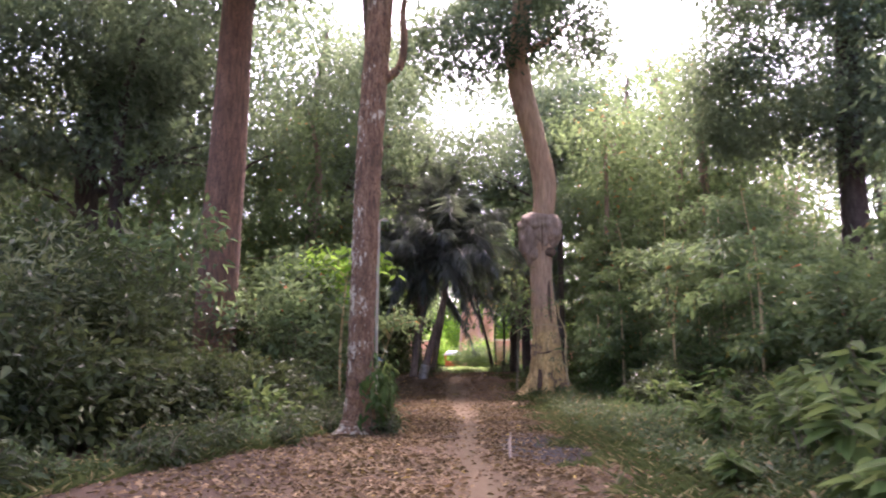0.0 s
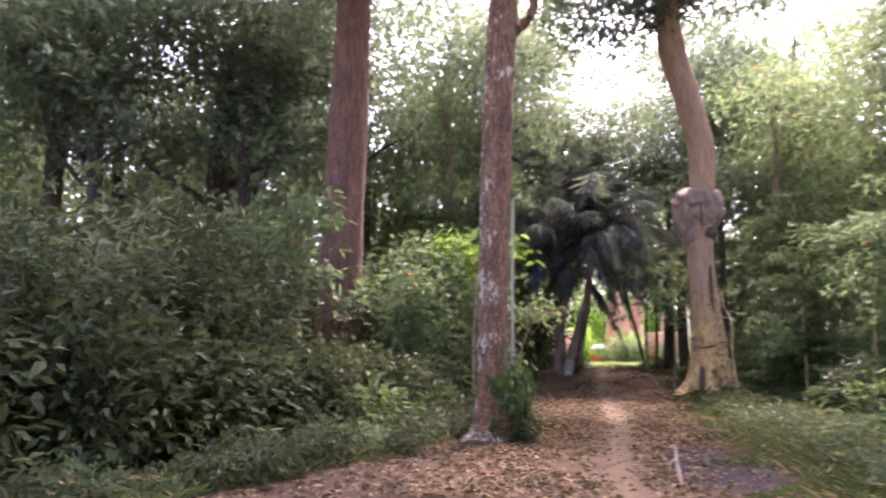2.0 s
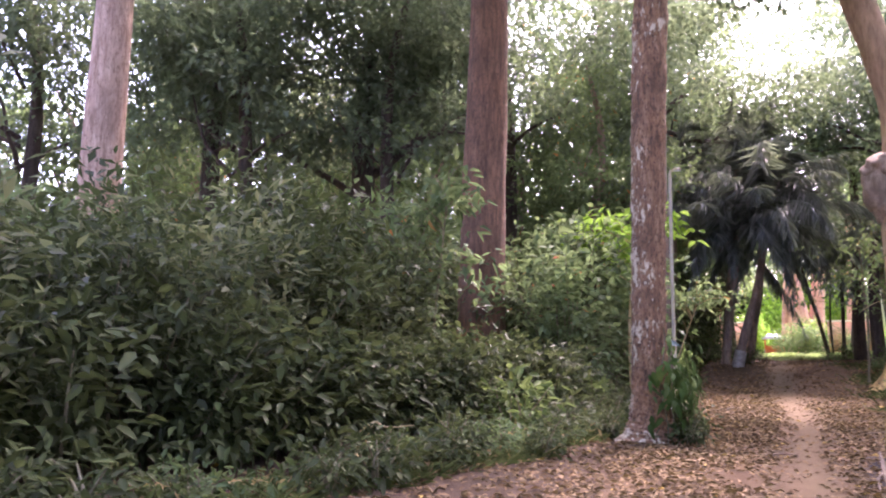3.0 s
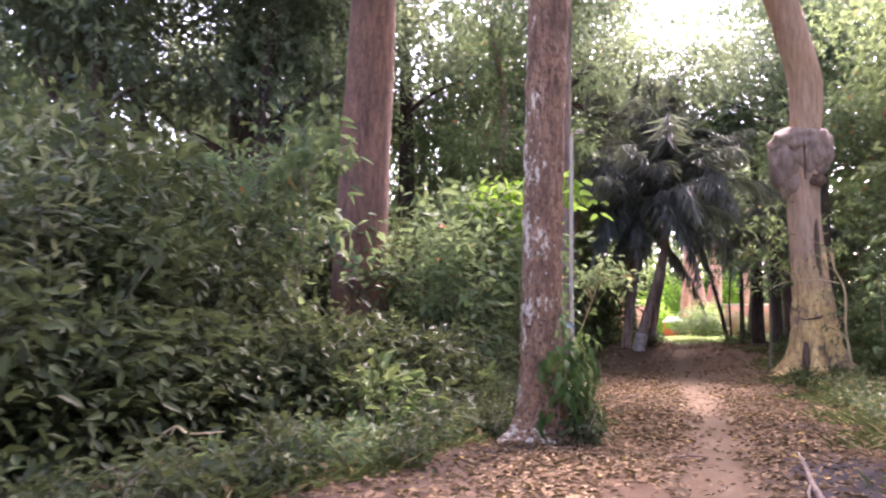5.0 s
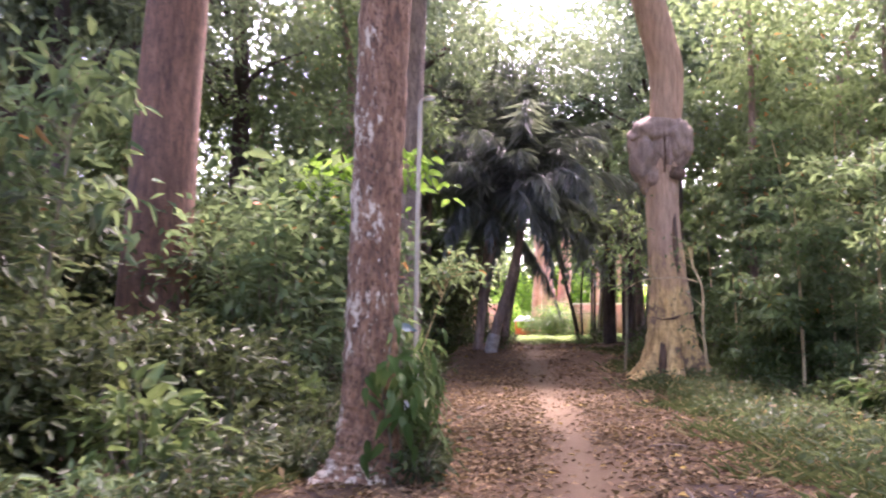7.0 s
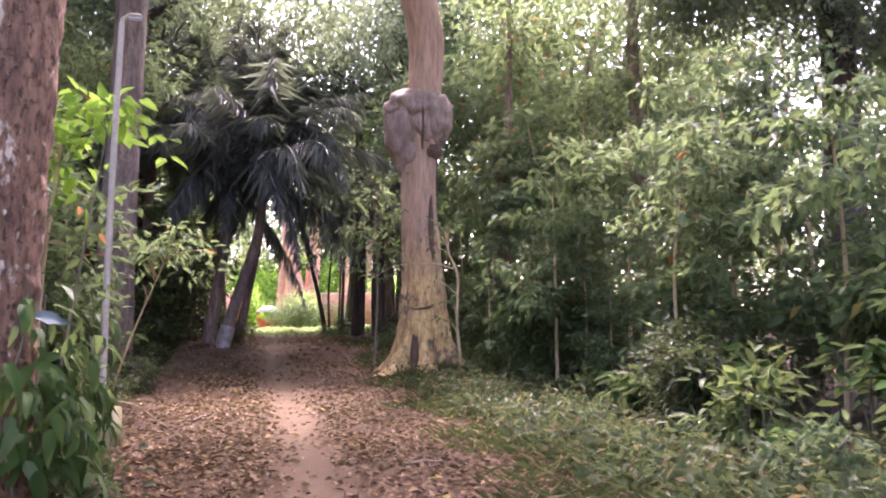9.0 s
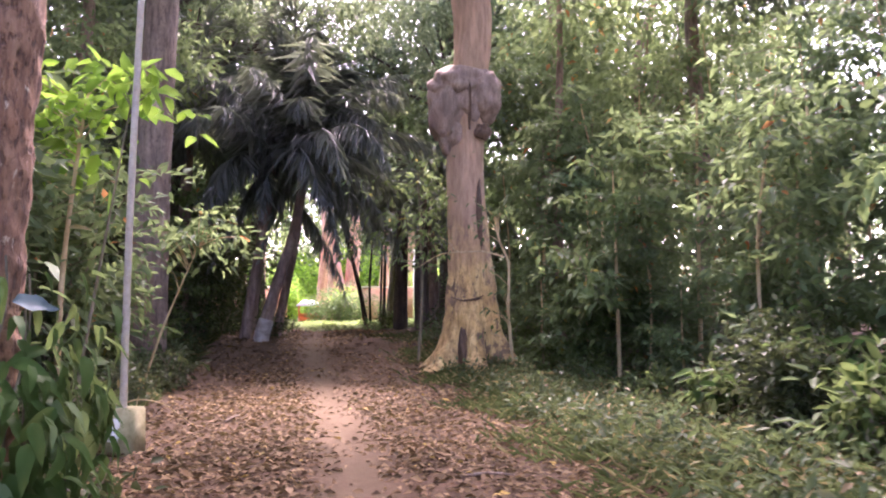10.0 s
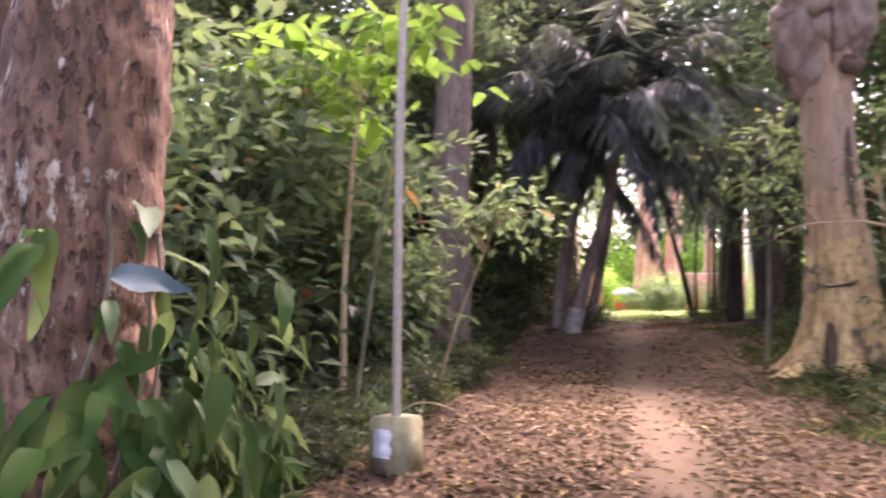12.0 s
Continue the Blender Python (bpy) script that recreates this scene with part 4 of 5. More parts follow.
# lime-green saplings lit from behind, by the lamp post
stalk_plant("lime_sapling", -3.4, 25.0, [(0, 0, 0), (0, 0, 2.1), (0.17, 0, 4.2), (0.3, 0, 5.2)], [0.05, 0.04, 0.025, 0.01], cloud(71, 50, (-0.1, 0, 4.7), (0.8, 0.5, 0.5)), LEAF_LIME, 0.32,
            "young sapling with glowing lime-green leaves", "tree", 6, 0.6, 0.2, 71, bark=TWIG)
stalk_plant("lime_sapling", -4.4, 24.4, [(0, 0, 0), (0.1, 0, 2), (-0.1, 0, 4)], [0.04, 0.03, 0.01], cloud(72, 60, (0, 0, 3.4), (0.6, 0.5, 0.8)), LEAF_MID, 0.26,
            "yellow-green sapling behind the lichen tree", "tree", 6, 0.55, 0.2, 72)
stalk_plant("lime_sapling", -3.0, 24.2, [(0, 0, 0), (0.3, 0, 2.2), (0.7, 0, 5.0)], [0.03, 0.022, 0.008], cloud(73, 9, (0.75, 0, 5.0), (0.25, 0.2, 0.15)), LEAF_LIME, 0.28,
            "thin sapling with a few lime-green leaves", "tree", 5, 0.6, 0.12, 73)
stalk_plant("fresh_sapling", -4.2, 26.4, [(0, 0, 0), (0, 0, 2), (-0.1, 0, 4.6)], [0.04, 0.03, 0.01], cloud(74, 80, (0, 0, 3.0), (0.8, 0.5, 1.2)), LEAF_FRESH, 0.24,
            "fresh green sapling at the wood's edge", "tree", 7, 0.5, 0.22, 74)
# broad-leaved sapling in front of the red-brown tree
stalk_plant("broad_leaved_sapling", -6.6, 18.7, [(0, 0, 0), (0.1, 0, 2.2), (0.3, 0, 4.0), (0.4, 0, 5.2)], [0.04, 0.03, 0.02, 0.008],
            np.concatenate([cloud(75, 26, (0.35, 0, 4.9), (0.55, 0.35, 0.4)), cloud(76, 6, (1.0, -0.1, 4.3), (0.2, 0.2, 0.5)), cloud(77, 30, (0, 0, 3.2), (0.7, 0.4, 0.6))]), LEAF_MID, 0.31,
            "sapling with broad drooping pale green leaves", "tree", 5, 0.42, 0.14, 75, 0.45)
# leaning thin sapling with a leaf tuft, across the path from the burl tree
stalk_plant("leaning_sapling", -2.75, 27.6, [(0, 0, 0), (0.35, 0, 1.2), (0.95, 0, 2.75)], [0.028, 0.022, 0.012], cloud(78, 46, (0.9, 0, 2.85), (0.5, 0.4, 0.25)), LEAF_MID, 0.2,
            "thin pale leaning sapling with a leafy top", "tree", 8, 0.45, 0.16, 78, bark=TWIG)
# twisted sapling and bare branch at the burl tree's foot
stalk_plant("twisted_sapling", 4.85, 29.5, [(0, 0, 0), (-0.12, 0, 1.3), (-0.1, 0, 2.4), (-0.32, 0, 3.0), (-0.4, 0, 3.5)], [0.045, 0.035, 0.03, 0.025, 0.012],
            np.concatenate([cloud(79, 10, (-0.45, 0, 3.5), (0.25, 0.2, 0.2)), cloud(80, 8, (-0.35, 0, 1.5), (0.25, 0.15, 0.3))]), LEAF_FRESH, 0.15, "twisted yellowish sapling with few leaves", "tree", 5, 0.45, 0.1, 79, bark=TWIG)
bare = thing("dead_branch", (4.62, 29.45, gz(4.6, 29.5) + 2.55), "bare grey crooked branch caught by a sapling", "branch")
part("branch", tube([(0, 0, 0), (-0.5, 0, 0.12), (-1.05, 0, 0.1), (-1.25, 0, 0.3), (-1.45, 0, 0.42)], [0.022, 0.018, 0.014, 0.01, 0.004], 6, 24, 0.1), TWIG, bare)
part("side_twig", tube([(-1.05, 0, 0.1), (-1.5, 0, 0.02), (-1.95, 0, -0.25)], [0.012, 0.009, 0.004], 5, 12), TWIG, bare)
# leafy boughs over the burl tree's left flank
stalk_plant("tiered_sapling", 3.0, 31.6, [(0, 0, 0), (0.1, 0, 2), (0, 0, 4.8)], [0.05, 0.04, 0.015], cloud(81, 80, (0.0, -0.3, 3.75), (0.7, 0.5, 0.7)), LEAF_FRESH, 0.2,
            "feathery bright green sapling beside the burl tree", "tree", 9, 0.36, 0.22, 81, flat=0.3)

# fallen branch by the lamp post
fallen = thing("fallen_branch", (-2.2, 24.4, gz(-2.2, 24.4)), "pale fallen branch arched over dead leaves", "branch")
part("branch", tube([(-0.3, 0, 0.3), (0.0, 0, 0.44), (0.35, 0.05, 0.38), (0.62, 0.1, 0.18), (0.85, 0.12, 0.0)], [0.008, 0.011, 0.01, 0.008, 0.004], 6, 26, 0.1), TWIG, fallen)
part("side_twig", tube([(0.05, 0, 0.5), (0.0, -0.05, 0.25), (-0.08, -0.05, 0.0)], [0.009, 0.007, 0.004], 5, 10), TWIG, fallen)
# long stick in the damp rut
stick = thing("stick", (1.25, 14.9, gz(1.25, 14.9) + 0.035), "long brown bare branch lying in the damp rut", "stick")
part("branch", tube([(0.24, 2.5, 0.03), (0.16, 1.6, 0.02), (0.03, 0.3, 0.0), (-0.08, -1.1, 0.0), (-0.2, -2.5, 0.03)], [0.014, 0.026, 0.034, 0.032, 0.018], 8, 40, 0.08), BARK_GREY, stick)
part("side_twig", tube([(0.05, 0.5, 0.0), (-0.12, -0.3, 0.02), (-0.2, -1.1, 0.01)], [0.02, 0.016, 0.008], 6, 16, 0.08), BARK_GREY, stick)
crook = thing("dead_branch", (-5.0, 13.3, gz(-5.0, 13.3)), "crooked bare branch under the bushes", "branch", scale=0.75)
part("branch", tube([(-0.5, 0, 0.35), (-0.1, 0, 0.62), (0.2, -0.1, 0.55), (0.75, -0.1, 0.6)], [0.02, 0.022, 0.018, 0.008], 6, 22, 0.1), TWIG, crook)
part("side_twig", tube([(-0.1, 0, 0.62), (-0.25, 0, 0.3), (-0.3, 0, 0.0)], [0.018, 0.016, 0.012], 6, 12), TWIG, crook)
for x, y, a, l in ((-5.6, 10.4, 0.2, 1.3), (-4.9, 11.0, -0.35, 1.6), (-3.6, 16.2, 0.9, 0.9), (0.1, 17.0, 0.1, 0.5), (1.9, 20.5, -0.3, 0.6), (-0.9, 25, 1.2, 0.5)):
    s = thing("stick", (x, y, gz(x, y) + 0.03), "dead twig lying on the ground", "stick", "fallen twigs")
    d = np.array([math.cos(a), math.sin(a), 0.05])
    part("branch", tube([-d * l / 2, d * 0.1 * l + [0, 0.03, 0.02], d * l / 2], [0.02, 0.016, 0.008], 6, 14, 0.1), TWIG if l > 1 else BARK_GREY, s)


# ---- climbing vine on the lichen tree ----
def vine():
    g = np.random.default_rng(91)
    t = thing("climbing_vine", (-1.98, 18.1, gz(-1.98, 18.1)), "broad-leaved vine climbing the lichen tree", "vine")
    for k, (a0, a1, h) in enumerate(((-0.6, -0.2, 1.7), (0.3, -0.1, 1.9), (-1.0, -0.7, 2.0))):
        s = np.linspace(0, 1, 9)
        a = a0 + (a1 - a0) * s + 0.15 * np.sin(s * 9)
        r = 0.36 + 0.25 * np.exp(-s * h / 0.3)
        part("stem", tube(np.stack([np.cos(a) * r, np.sin(a) * r, s * h], -1), [0.012, 0.008], 5, 30), STEM, t)
    n = 290
    a = np.clip(g.normal(-0.25, 0.6, n), -1.5, 1.1)
    h = np.clip(g.normal(1.05, 0.38, n), 0.12, 1.95)
    r = 0.42 + 0.2 * np.exp(-h / 0.3) + g.uniform(0, 0.46, n)
    base = np.stack([np.cos(a) * r, np.sin(a) * r, h], -1)
    out = np.stack([np.cos(a), np.sin(a), np.zeros(n)], -1)
    way = out * 0.7 + g.normal(size=(n, 3)) * 0.45 + np.array([0, 0, -0.75])
    up = out * 0.6 + np.array([0, 0, 1.0]) + g.normal(size=(n, 3)) * 0.3
    l = g.uniform(0.13, 0.3, n)
    for k in range(n):
        part("leaf", broad_leaf(base[k], way[k], up[k], l[k], l[k] * 0.19, 0.5), LEAF_VINE if g.random() < 0.82 else LEAF_FRESH, t)
    pale = broad_leaf(np.array([0.36, -0.29, 1.72]), (0.79, 0.6, -0.06), (0.45, -0.75, 0.8), 0.29, 0.075, 0.15)
    part("leaf", pale, SHEEN_LEAF, t, "vine leaf with painted bluish sky sheen")
    return t


LEAF_VINE = leaf_material("vine_leaf", (0.014, 0.036, 0.009), (0.024, 0.06, 0.013), (0.058, 0.12, 0.022), 0.55, 0.38, shine=0.04)
vine()
for x, y, s in ((-1.35, 17.75, 0.75), (-1.5, 18.5, 0.9), (-2.7, 17.8, 0.7), (-1.45, 18.0, 0.5)):
    copy_thing(LOW[0], pose(x, y, gz(x, y) - 0.03, 0, 0, 140 * s) @ Matrix.Diagonal((s, s, s, 1)))


# ---- broad-leaved plants of the near right-hand verge ----
def big_leaf_plant(x, y, height, seed, leaf, label, n=26, l=0.34):
    g = np.random.default_rng(seed)
    t = thing("broad_leaf_plant", (x, y, gz(x, y) - 0.04), label, "plant", "broad-leaved plants on the verge")
    for k in range(5):
        a = g.uniform(0, 6.28)
        e = np.array([math.cos(a) * 0.3 * height, math.sin(a) * 0.3 * height, height * g.uniform(0.65, 1.0)])
        part("stem", tube([(0, 0, 0), e * (0.3, 0.3, 0.5), e], [0.016, 0.012, 0.006], 5, 10), STEM, t)
        m = n // 5 * 2
        ang = g.uniform(0, 6.28, m)
        base = e * np.linspace(0.55, 1.0, m)[:, None]
        way = np.stack([np.cos(ang), np.sin(ang), g.uniform(-0.25, 0.3, m)], -1)
        up = np.array([0, 0, 1.0]) + g.normal(size=(m, 3)) * 0.2
        ll = l * g.uniform(0.6, 1.2, m)
        part("foliage", leaves(base, way, up, ll, ll * 0.24, True, 0.4, 0.3), leaf, t)
    return t


for k, (x, y, h, l) in enumerate(((4.3, 7.9, 1.45, 0.4), (5.2, 8.8, 1.7, 0.38), (4.7, 10.2, 1.3, 0.34), (3.7, 6.7, 0.75, 0.3), (5.6, 11.4, 1.5, 0.34), (4.6, 12.6, 0.9, 0.3), (6.0, 9.6, 1.9, 0.38), (3.4, 9.0, 0.55, 0.26), (5.9, 20.3, 1.25, 0.36), (6.5, 21.4, 1.4, 0.34), (5.6, 22.6, 0.8, 0.3), (7.2, 19.4, 1.6, 0.34), (6.3, 17.6, 1.2, 0.32), (5.4, 18.7, 0.6, 0.28), (7.6, 22.4, 1.8, 0.32))):
    # Past y 15 the darker vine leaf stands in for shade on the verge.
    big_leaf_plant(x, y, h, 100 + k, LEAF_VERGE if y < 15 else LEAF_VINE, "leafy verge plant with broad green leaves", 30, l)


# seedlings in front of the bushes
for k, (x, y, h, l, leaf) in enumerate(((-3.5, 18.9, 0.45, 0.3, LEAF_BUSH), (-4.3, 17.2, 0.5, 0.28, LEAF_MID), (-4.5, 15.1, 0.5, 0.3, LEAF_MID), (-3.7, 17.6, 0.35, 0.26, LEAF_BUSH), (-5.4, 13.6, 0.55, 0.3, LEAF_BUSH), (-6.0, 11.6, 0.6, 0.3, LEAF_MID), (-3.0, 20.2, 0.5, 0.24, LEAF_MID), (-5.2, 16.3, 0.6, 0.3, LEAF_BUSH))):
    big_leaf_plant(x, y, h, 140 + k, leaf, "broad-leaved seedling in front of the dark bushes", 20, l)
stalk_plant("drooping_plant", -4.3, 16.9, [(0, 0, 0), (0.02, 0, 0.6), (0.1, 0, 1.05)], [0.014, 0.012, 0.006], [(0.1, 0, 1.0), (0.1, 0, 0.9), (0.15, -0.05, 0.8), (0.05, 0, 0.6), (0.05, 0, 0.4)], LEAF_FRESH, 0.28,
            "pale yellow-green plant with drooping leaves", "plant", 4, 0.4, 0.08, 161, 0.6, False)


# ---- the sunlit clearing at the path's end ----
def stall(x, y):
    t = thing("market_stall", (x, y, gz(x, y) - 0.05), "small orange-red stall with a bluish white roof", "stall")
    for a, b in ((-0.6, -0.4), (0.6, -0.4), (-0.6, 0.4), (0.6, 0.4)):
        part("post", box((0.09, 0.09, 1.15), (a, b, 0), 1.0, 0.01), ORANGE, t)
    part("counter", box((1.2, 0.8, 0.1), (0, 0, 0.55), 1.0, 0.01), ORANGE, t)
    part("back_panel", box((1.2, 0.05, 0.6), (0, 0.38, 0.0), 1.0, 0.01), ORANGE, t)
    part("roof", box((1.6, 1.2, 0.35), (0, 0, 1.12), 0.45, 0.02), SHEET, t, "bluish white sheet roof")
    return t


stall(0.75, 62)
BARK_PINK = bark_material("pink_bark", (0.34, 0.17, 0.12), (0.56, 0.32, 0.24), (0.70, 0.45, 0.36))
CLEAR = [shrub_kind(48, 3.4, 1.6, LEAF_LIME, 0.3, "yellow-green sunlit bush in the clearing", 220, 9, fine=False, spread=0.3),
         shrub_kind(49, 3.2, 1.8, LEAF_FRESH, 0.28, "round green bush on the clearing's grass", 240, 9, fine=False, spread=0.3)]
tree("forest_tree", 2.87, 44.0, [(0, 0, 0), (-0.35, 0, 1.8), (-0.8, 0, 3.6), (-1.2, 0, 5.6)], [0.11, 0.09, 0.075, 0.05], BARK_DARK, "thin dark leaning tree at the clearing's edge",
     [(-1.2, 0, 6.5, 1.8, 1.5, 1.2)], LEAF_CANOPY, seed=201, sides=10, rings=24)
for k, (x, y, r, lean) in enumerate(((1.6, 66, 0.36, 0.35), (3.4, 72, 0.72, -0.9), (3.95, 72.6, 0.62, 0.5), (-2.6, 64, 0.5, 0.2), (6.4, 70, 0.4, 0.2), (8.2, 66, 0.35, -0.2))):
    tree("clearing_tree", x, y, [(0, 0, 0), (lean * 0.4, 0, 2.5), (lean, 0, 6), (lean * 1.5, 0, 11)], [r * 1.2, r, r * 0.8, r * 0.5], BARK_PINK if k != 5 else BARK_TAN, "sunlit pinkish-barked tree in the clearing",
         [(lean * 1.5, 0, 12.5, 1.8, 1.8, 1.4)], LEAF_FRESH, seed=210 + k, sides=14, rings=24, clumps=50)
for x, y, k, s in ((2.3, 58, 3, 0.62), (3.4, 59, 3, 0.5), (1.3, 60.5, 3, 0.45), (5.2, 57, 3, 0.4), (7.4, 55, 2, 0.5), (-0.6, 66, 2, 0.9), (3.2, 68, 2, 0.7), (-5.5, 63, 2, 0.9), (9, 63, 2, 1.0), (-6, 68, 2, 1.1), (0, 79, 2, 1.7), (3, 82, 2, 1.8), (6.5, 80, 2, 1.6), (-3.5, 79, 2, 1.6), (1.5, 86, 3, 2.2), (5, 88, 3, 2.2), (10, 80, 3, 2.0)):
    copy_thing(CLEAR[k - 2], pose(x, y, gz(x, y) - 0.03, 0, 0, x * 77) @ Matrix.Diagonal((s, s, s, 1)))
for (x, y), k in zip(((12, 70), (-9, 72)), CLEAR):
    k.location = (x, y, gz(x, y))


def garden_wall(x0, x1, y, h):
    t = thing("garden_wall", ((x0 + x1) / 2, y, gz((x0 + x1) / 2, y) - 0.2), "long pinkish red plastered wall behind the clearing", "wall", kind="structure")
    part("wall_body", box((x1 - x0, 0.3, h), (0, 0, 0), 1.0, 0.02), BRICK_RED, t)
    part("coping", box((x1 - x0 + 0.1, 0.42, 0.12), (0, 0, h), 1.0, 0.02), CREAM, t)


garden_wall(-9, -0.55, 60, 2.2)
garden_wall(4.0, 13, 60, 2.2)
post = thing("white_post", (6.9, 57, gz(6.9, 57) - 0.1), "white painted square post at the clearing", "post")
part("shaft", box((0.28, 0.28, 4.2), (0, 0, 0), 1.0, 0.02), PAPER, post)
part("cap", box((0.36, 0.36, 0.1), (0, 0, 4.2), 0.8, 0.02), PAPER, post)
for k, (x, y, r, h) in enumerate(((3.75, 40.5, 0.24, 5), (4.2, 38.2, 0.22, 5), (3.35, 42.5, 0.06, 4), (3.1, 45, 0.05, 4), (3.6, 46, 0.05, 4), (-4.2, 38.5, 0.14, 5), (5.6, 36, 0.15, 7))):
    tree("forest_tree", x, y, [(0, 0, 0), (0.05 * (-1) ** k, 0, h / 2), (0.1, 0, h)], [r * 1.2, r, r * 0.8], BARK_DARK, "dark trunk standing at the path's far end",
         [(0, 0, h + 0.8, 1.6, 1.5, 1.2)], LEAF_CANOPY, seed=230 + k, sides=10, rings=20, clumps=50)


# ---- ground cover ----
def scatter_grass():
    g = np.random.default_rng(301)
    n = 52000
    y = g.uniform(-3, 36, n)
    r = g.random(n)
    edge_r, edge_l = np.interp(y, (4, 10, 18, 25, 31, 36), (2.3, 2.6, 2.9, 3.2, 3.1, 3.0)), np.interp(y, (4, 9, 12, 15, 17, 22, 36), (-4.6, -4.2, -3.5, -2.9, -2.7, -2.5, -2.2))
    edge_r = edge_r + 0.35 * np.sin(y * 1.9) + 0.25 * np.sin(y * 4.3 + 1) + g.normal(size=n) * 0.3
    x = np.where(r < 0.8, edge_r + g.gamma(1.6, 1.0, n), edge_l - np.abs(g.normal(size=n)) * 0.6)
    thin = 0.5 + 0.5 * np.sin(x * 2.1 + 1.0) * np.sin(y * 1.7 + x)
    ok = g.random(n) < 0.3 + 0.7 * thin
    x, y = x[ok], y[ok]
    n = len(x)
    p = np.stack([x, y, ground_z(x, y) - 0.01], -1)
    a = g.uniform(0, 6.28, n)
    way = np.stack([np.cos(a) * 0.7, np.sin(a) * 0.7, g.uniform(0.4, 1.3, n)], -1)
    up = np.stack([-np.cos(a), -np.sin(a), np.full(n, 0.6)], -1)
    l = g.uniform(0.10, 0.36, n)
    ob = new("grass", mesh_of("grass", leaves(p, way, up, l, 0.006 + 0.014 * g.random(n), False, 0.45, 0.3), GRASS))
    tagged(ob, "uneven grass and weeds along the verges", "grass", kind="stuff")


LEAF_WEED = leaf_material("weed_leaf", (0.028, 0.05, 0.017), (0.055, 0.085, 0.028), (0.1, 0.13, 0.045), 0.5, 0.35, (0.3, 0.2, 0.09), shine=0.15, turned=0.9)


def scatter_weeds():
    g = np.random.default_rng(303)
    n = 2600
    y = g.uniform(5, 34, n)
    side = g.random(n) < 0.75
    x = np.where(side, np.interp(y, (4, 18, 36), (3.0, 3.3, 3.4)) + g.gamma(2.0, 0.8, n), np.interp(y, (4, 9, 12, 15, 17, 22, 36), (-5.0, -4.6, -3.9, -3.2, -2.9, -2.7, -2.5)) - np.abs(g.normal(size=n)) * 0.4)
    c = np.stack([x, y, ground_z(x, y) + g.uniform(0.04, 0.22, n)], -1)
    ob = new("weeds", mesh_of("weeds", spray(g, c[:1200], 0.13, 14, 0.15, 0.42, False, 0.35, flat=0.6) + spray(g, c[1200:], 0.08, 14, 0.085, 0.5, False, 0.3, flat=0.5), LEAF_WEED))
    tagged(ob, "small broad-leaved weeds among the grass", "weeds", kind="stuff")


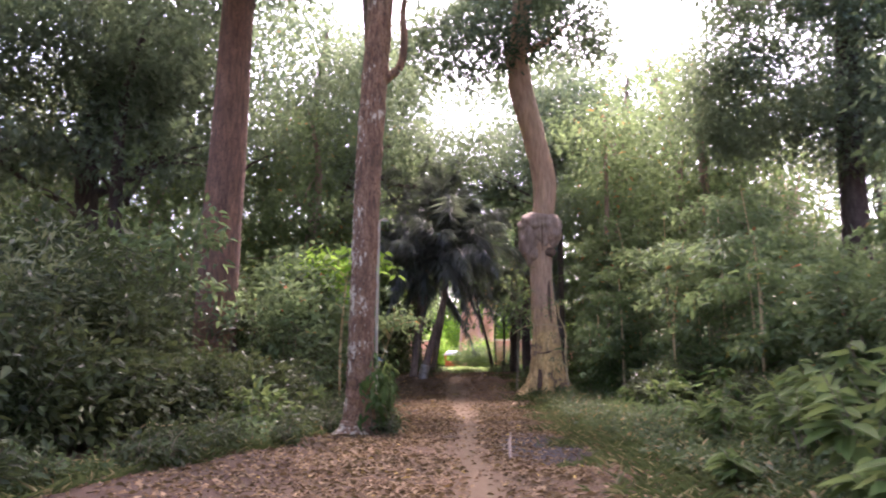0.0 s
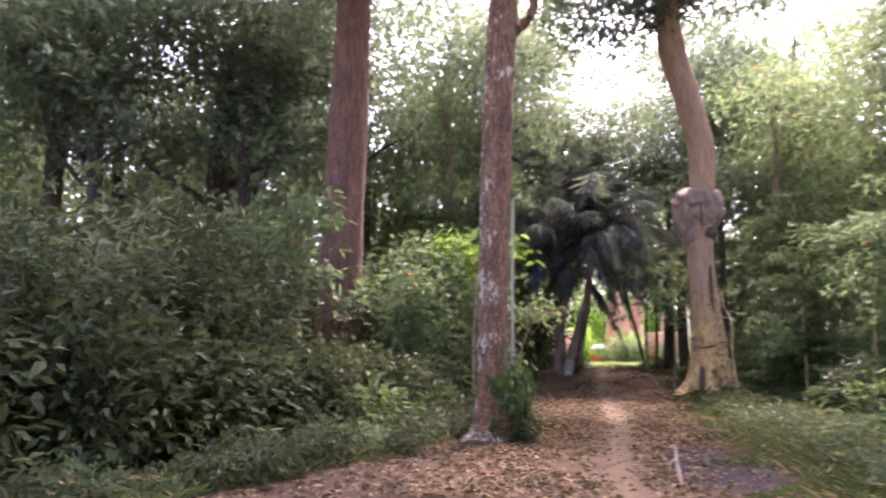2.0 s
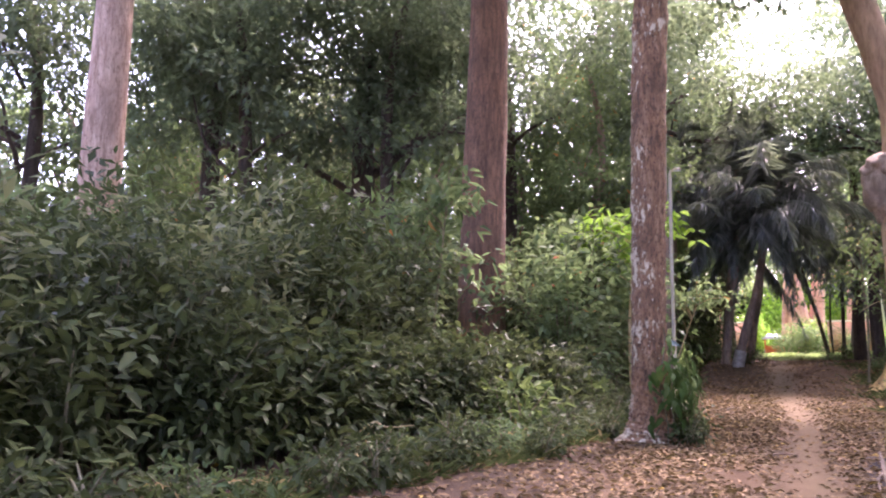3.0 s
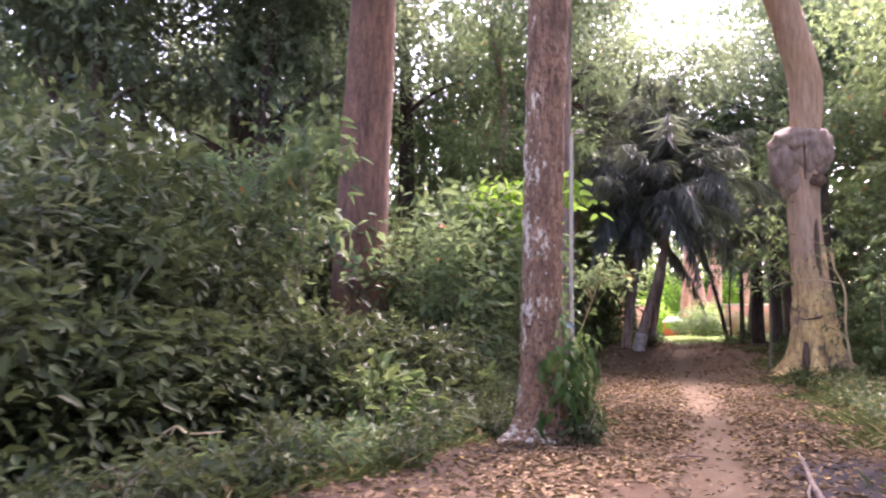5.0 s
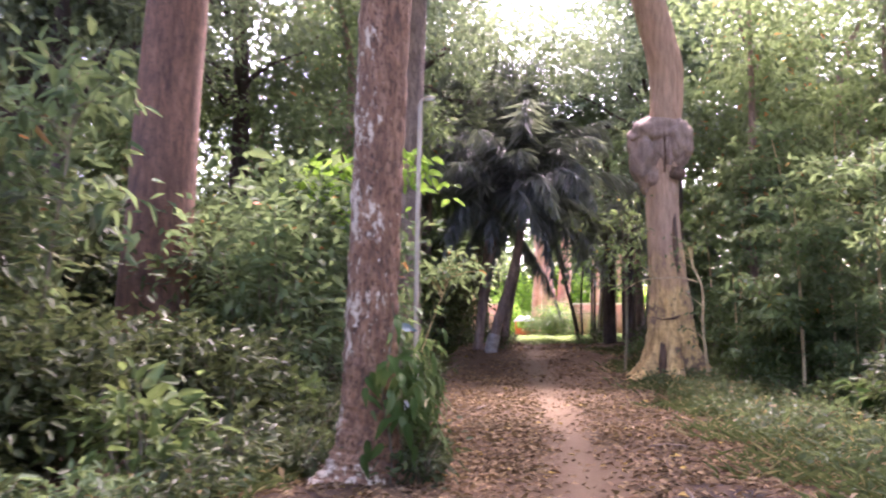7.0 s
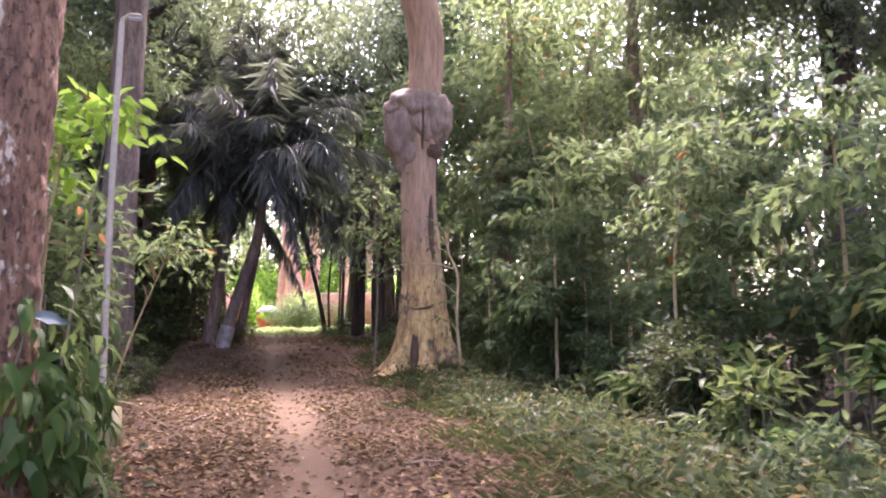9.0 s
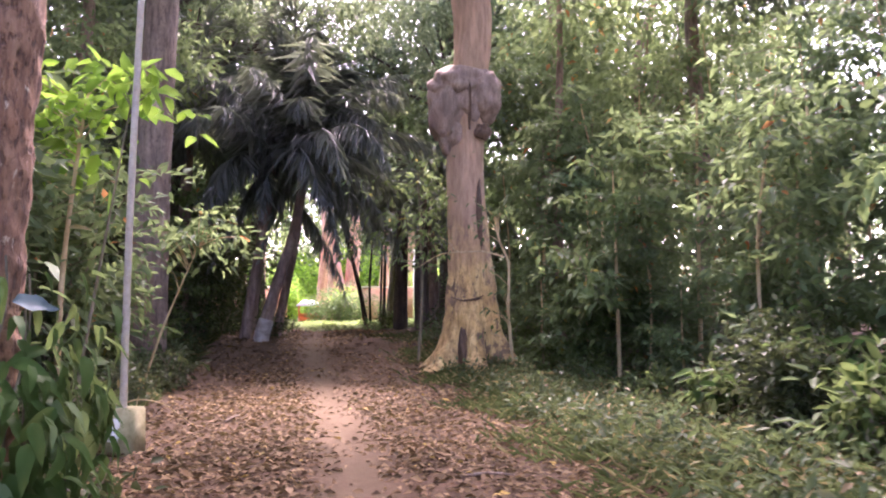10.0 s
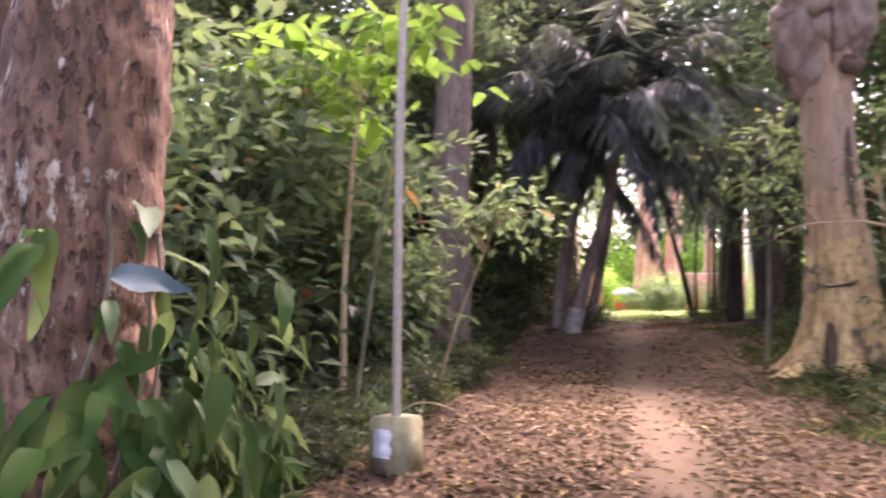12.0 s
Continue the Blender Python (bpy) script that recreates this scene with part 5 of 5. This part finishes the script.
def scatter_litter():
    g = np.random.default_rng(302)
    n = 100000
    y = -4 + 44 * g.random(n) ** 0.95
    x = track(y) + g.normal(size=n) * 2.1 - 0.2
    off = np.abs(x - track(y))
    heap = 0.4 + 0.45 * np.sin(x * 2.7 + np.sin(y * 1.3)) * np.sin(y * 1.9 + x * 0.8) + 0.35 * np.sin(x * 0.9 + y * 0.55) * np.sin(y * 0.75 - x)
    keep = g.random(n) < np.clip(smooth(0.1, 0.75, off) * (0.35 + heap) * (1 - 0.75 * smooth(23, 33, y)) + 0.04, 0, 1)
    damp = (((x - 1.9) / 0.85) ** 2 + ((y - 15.2) / 2.9) ** 2 < 1) & (g.random(n) < 0.75)
    keep &= ~damp
    x, y = x[keep], y[keep]
    wy = g.uniform(-2, 36, 14000)
    x, y = np.concatenate([x, np.where(g.random(14000) < 0.7, 2.6 + g.gamma(1.6, 1.0, 14000), -2.6 - g.gamma(1.5, 0.9, 14000))]), np.concatenate([y, wy])
    n = len(x)
    p = np.stack([x, y, ground_z(x, y) + g.uniform(0.004, 0.035, n)], -1)
    a = g.uniform(0, 6.28, n)
    way = np.stack([np.cos(a), np.sin(a), g.normal(size=n) * 0.22], -1)
    up = np.array([0, 0, 1.0]) + g.normal(size=(n, 3)) * 0.4
    l = g.uniform(0.06, 0.145, n)
    ob = new("leaf_litter", mesh_of("leaf_litter", leaves(p, way, up, l, l * g.uniform(0.18, 0.3, n), False, 0.15, g.uniform(0.1, 0.9, (n, 1))), LITTER))
    tagged(ob, "dry brown and pinkish fallen leaves", "leaf litter", kind="stuff")


def scatter_lawn():
    g = np.random.default_rng(304)
    n = 9000
    y = g.uniform(41, 64, n)
    x = g.uniform(-4, 8, n)
    p = np.stack([x, y, ground_z(x, y) - 0.01], -1)
    a = g.uniform(0, 6.28, n)
    way = np.stack([np.cos(a) * 0.6, np.sin(a) * 0.6, g.uniform(0.5, 1.3, n)], -1)
    up = np.stack([-np.cos(a), -np.sin(a), np.full(n, 0.6)], -1)
    l = g.uniform(0.12, 0.4, n) * (0.5 + 0.5 * np.abs(np.sin(x * 1.3) * np.cos(y * 0.9)))
    ob = new("lawn_grass", mesh_of("lawn_grass", leaves(p, way, up, l, 0.03, False, 0.45, 0.3), LAWN))
    tagged(ob, "sunlit yellow-green grass of the clearing", "grass", kind="stuff")


LAWN = leaf_material("lawn_blade", (0.12, 0.18, 0.05), (0.2, 0.28, 0.08), (0.32, 0.4, 0.14), 0.6, 0.35)
scatter_grass()
scatter_lawn()
for x, y, k, s in ((-0.6, 41.5, 0, 1.0), (-1.6, 40.8, 0, 1.2), (-0.2, 42.6, 2, 0.9), (3.3, 41.2, 0, 0.9), (3.9, 43.5, 2, 1.1), (-2.3, 37.2, 0, 1.1), (-0.6, 36.2, 0, 0.9), (-2.9, 35.0, 0, 1.2), (2.7, 39.6, 2, 0.8), (4.5, 36.5, 0, 1.1), (3.9, 34.2, 2, 1.0)):
    copy_thing(LOW[k], pose(x, y, gz(x, y) - 0.03, 0, 0, 97 * x) @ Matrix.Diagonal((s, s, s, 1)))
scatter_weeds()
scatter_litter()
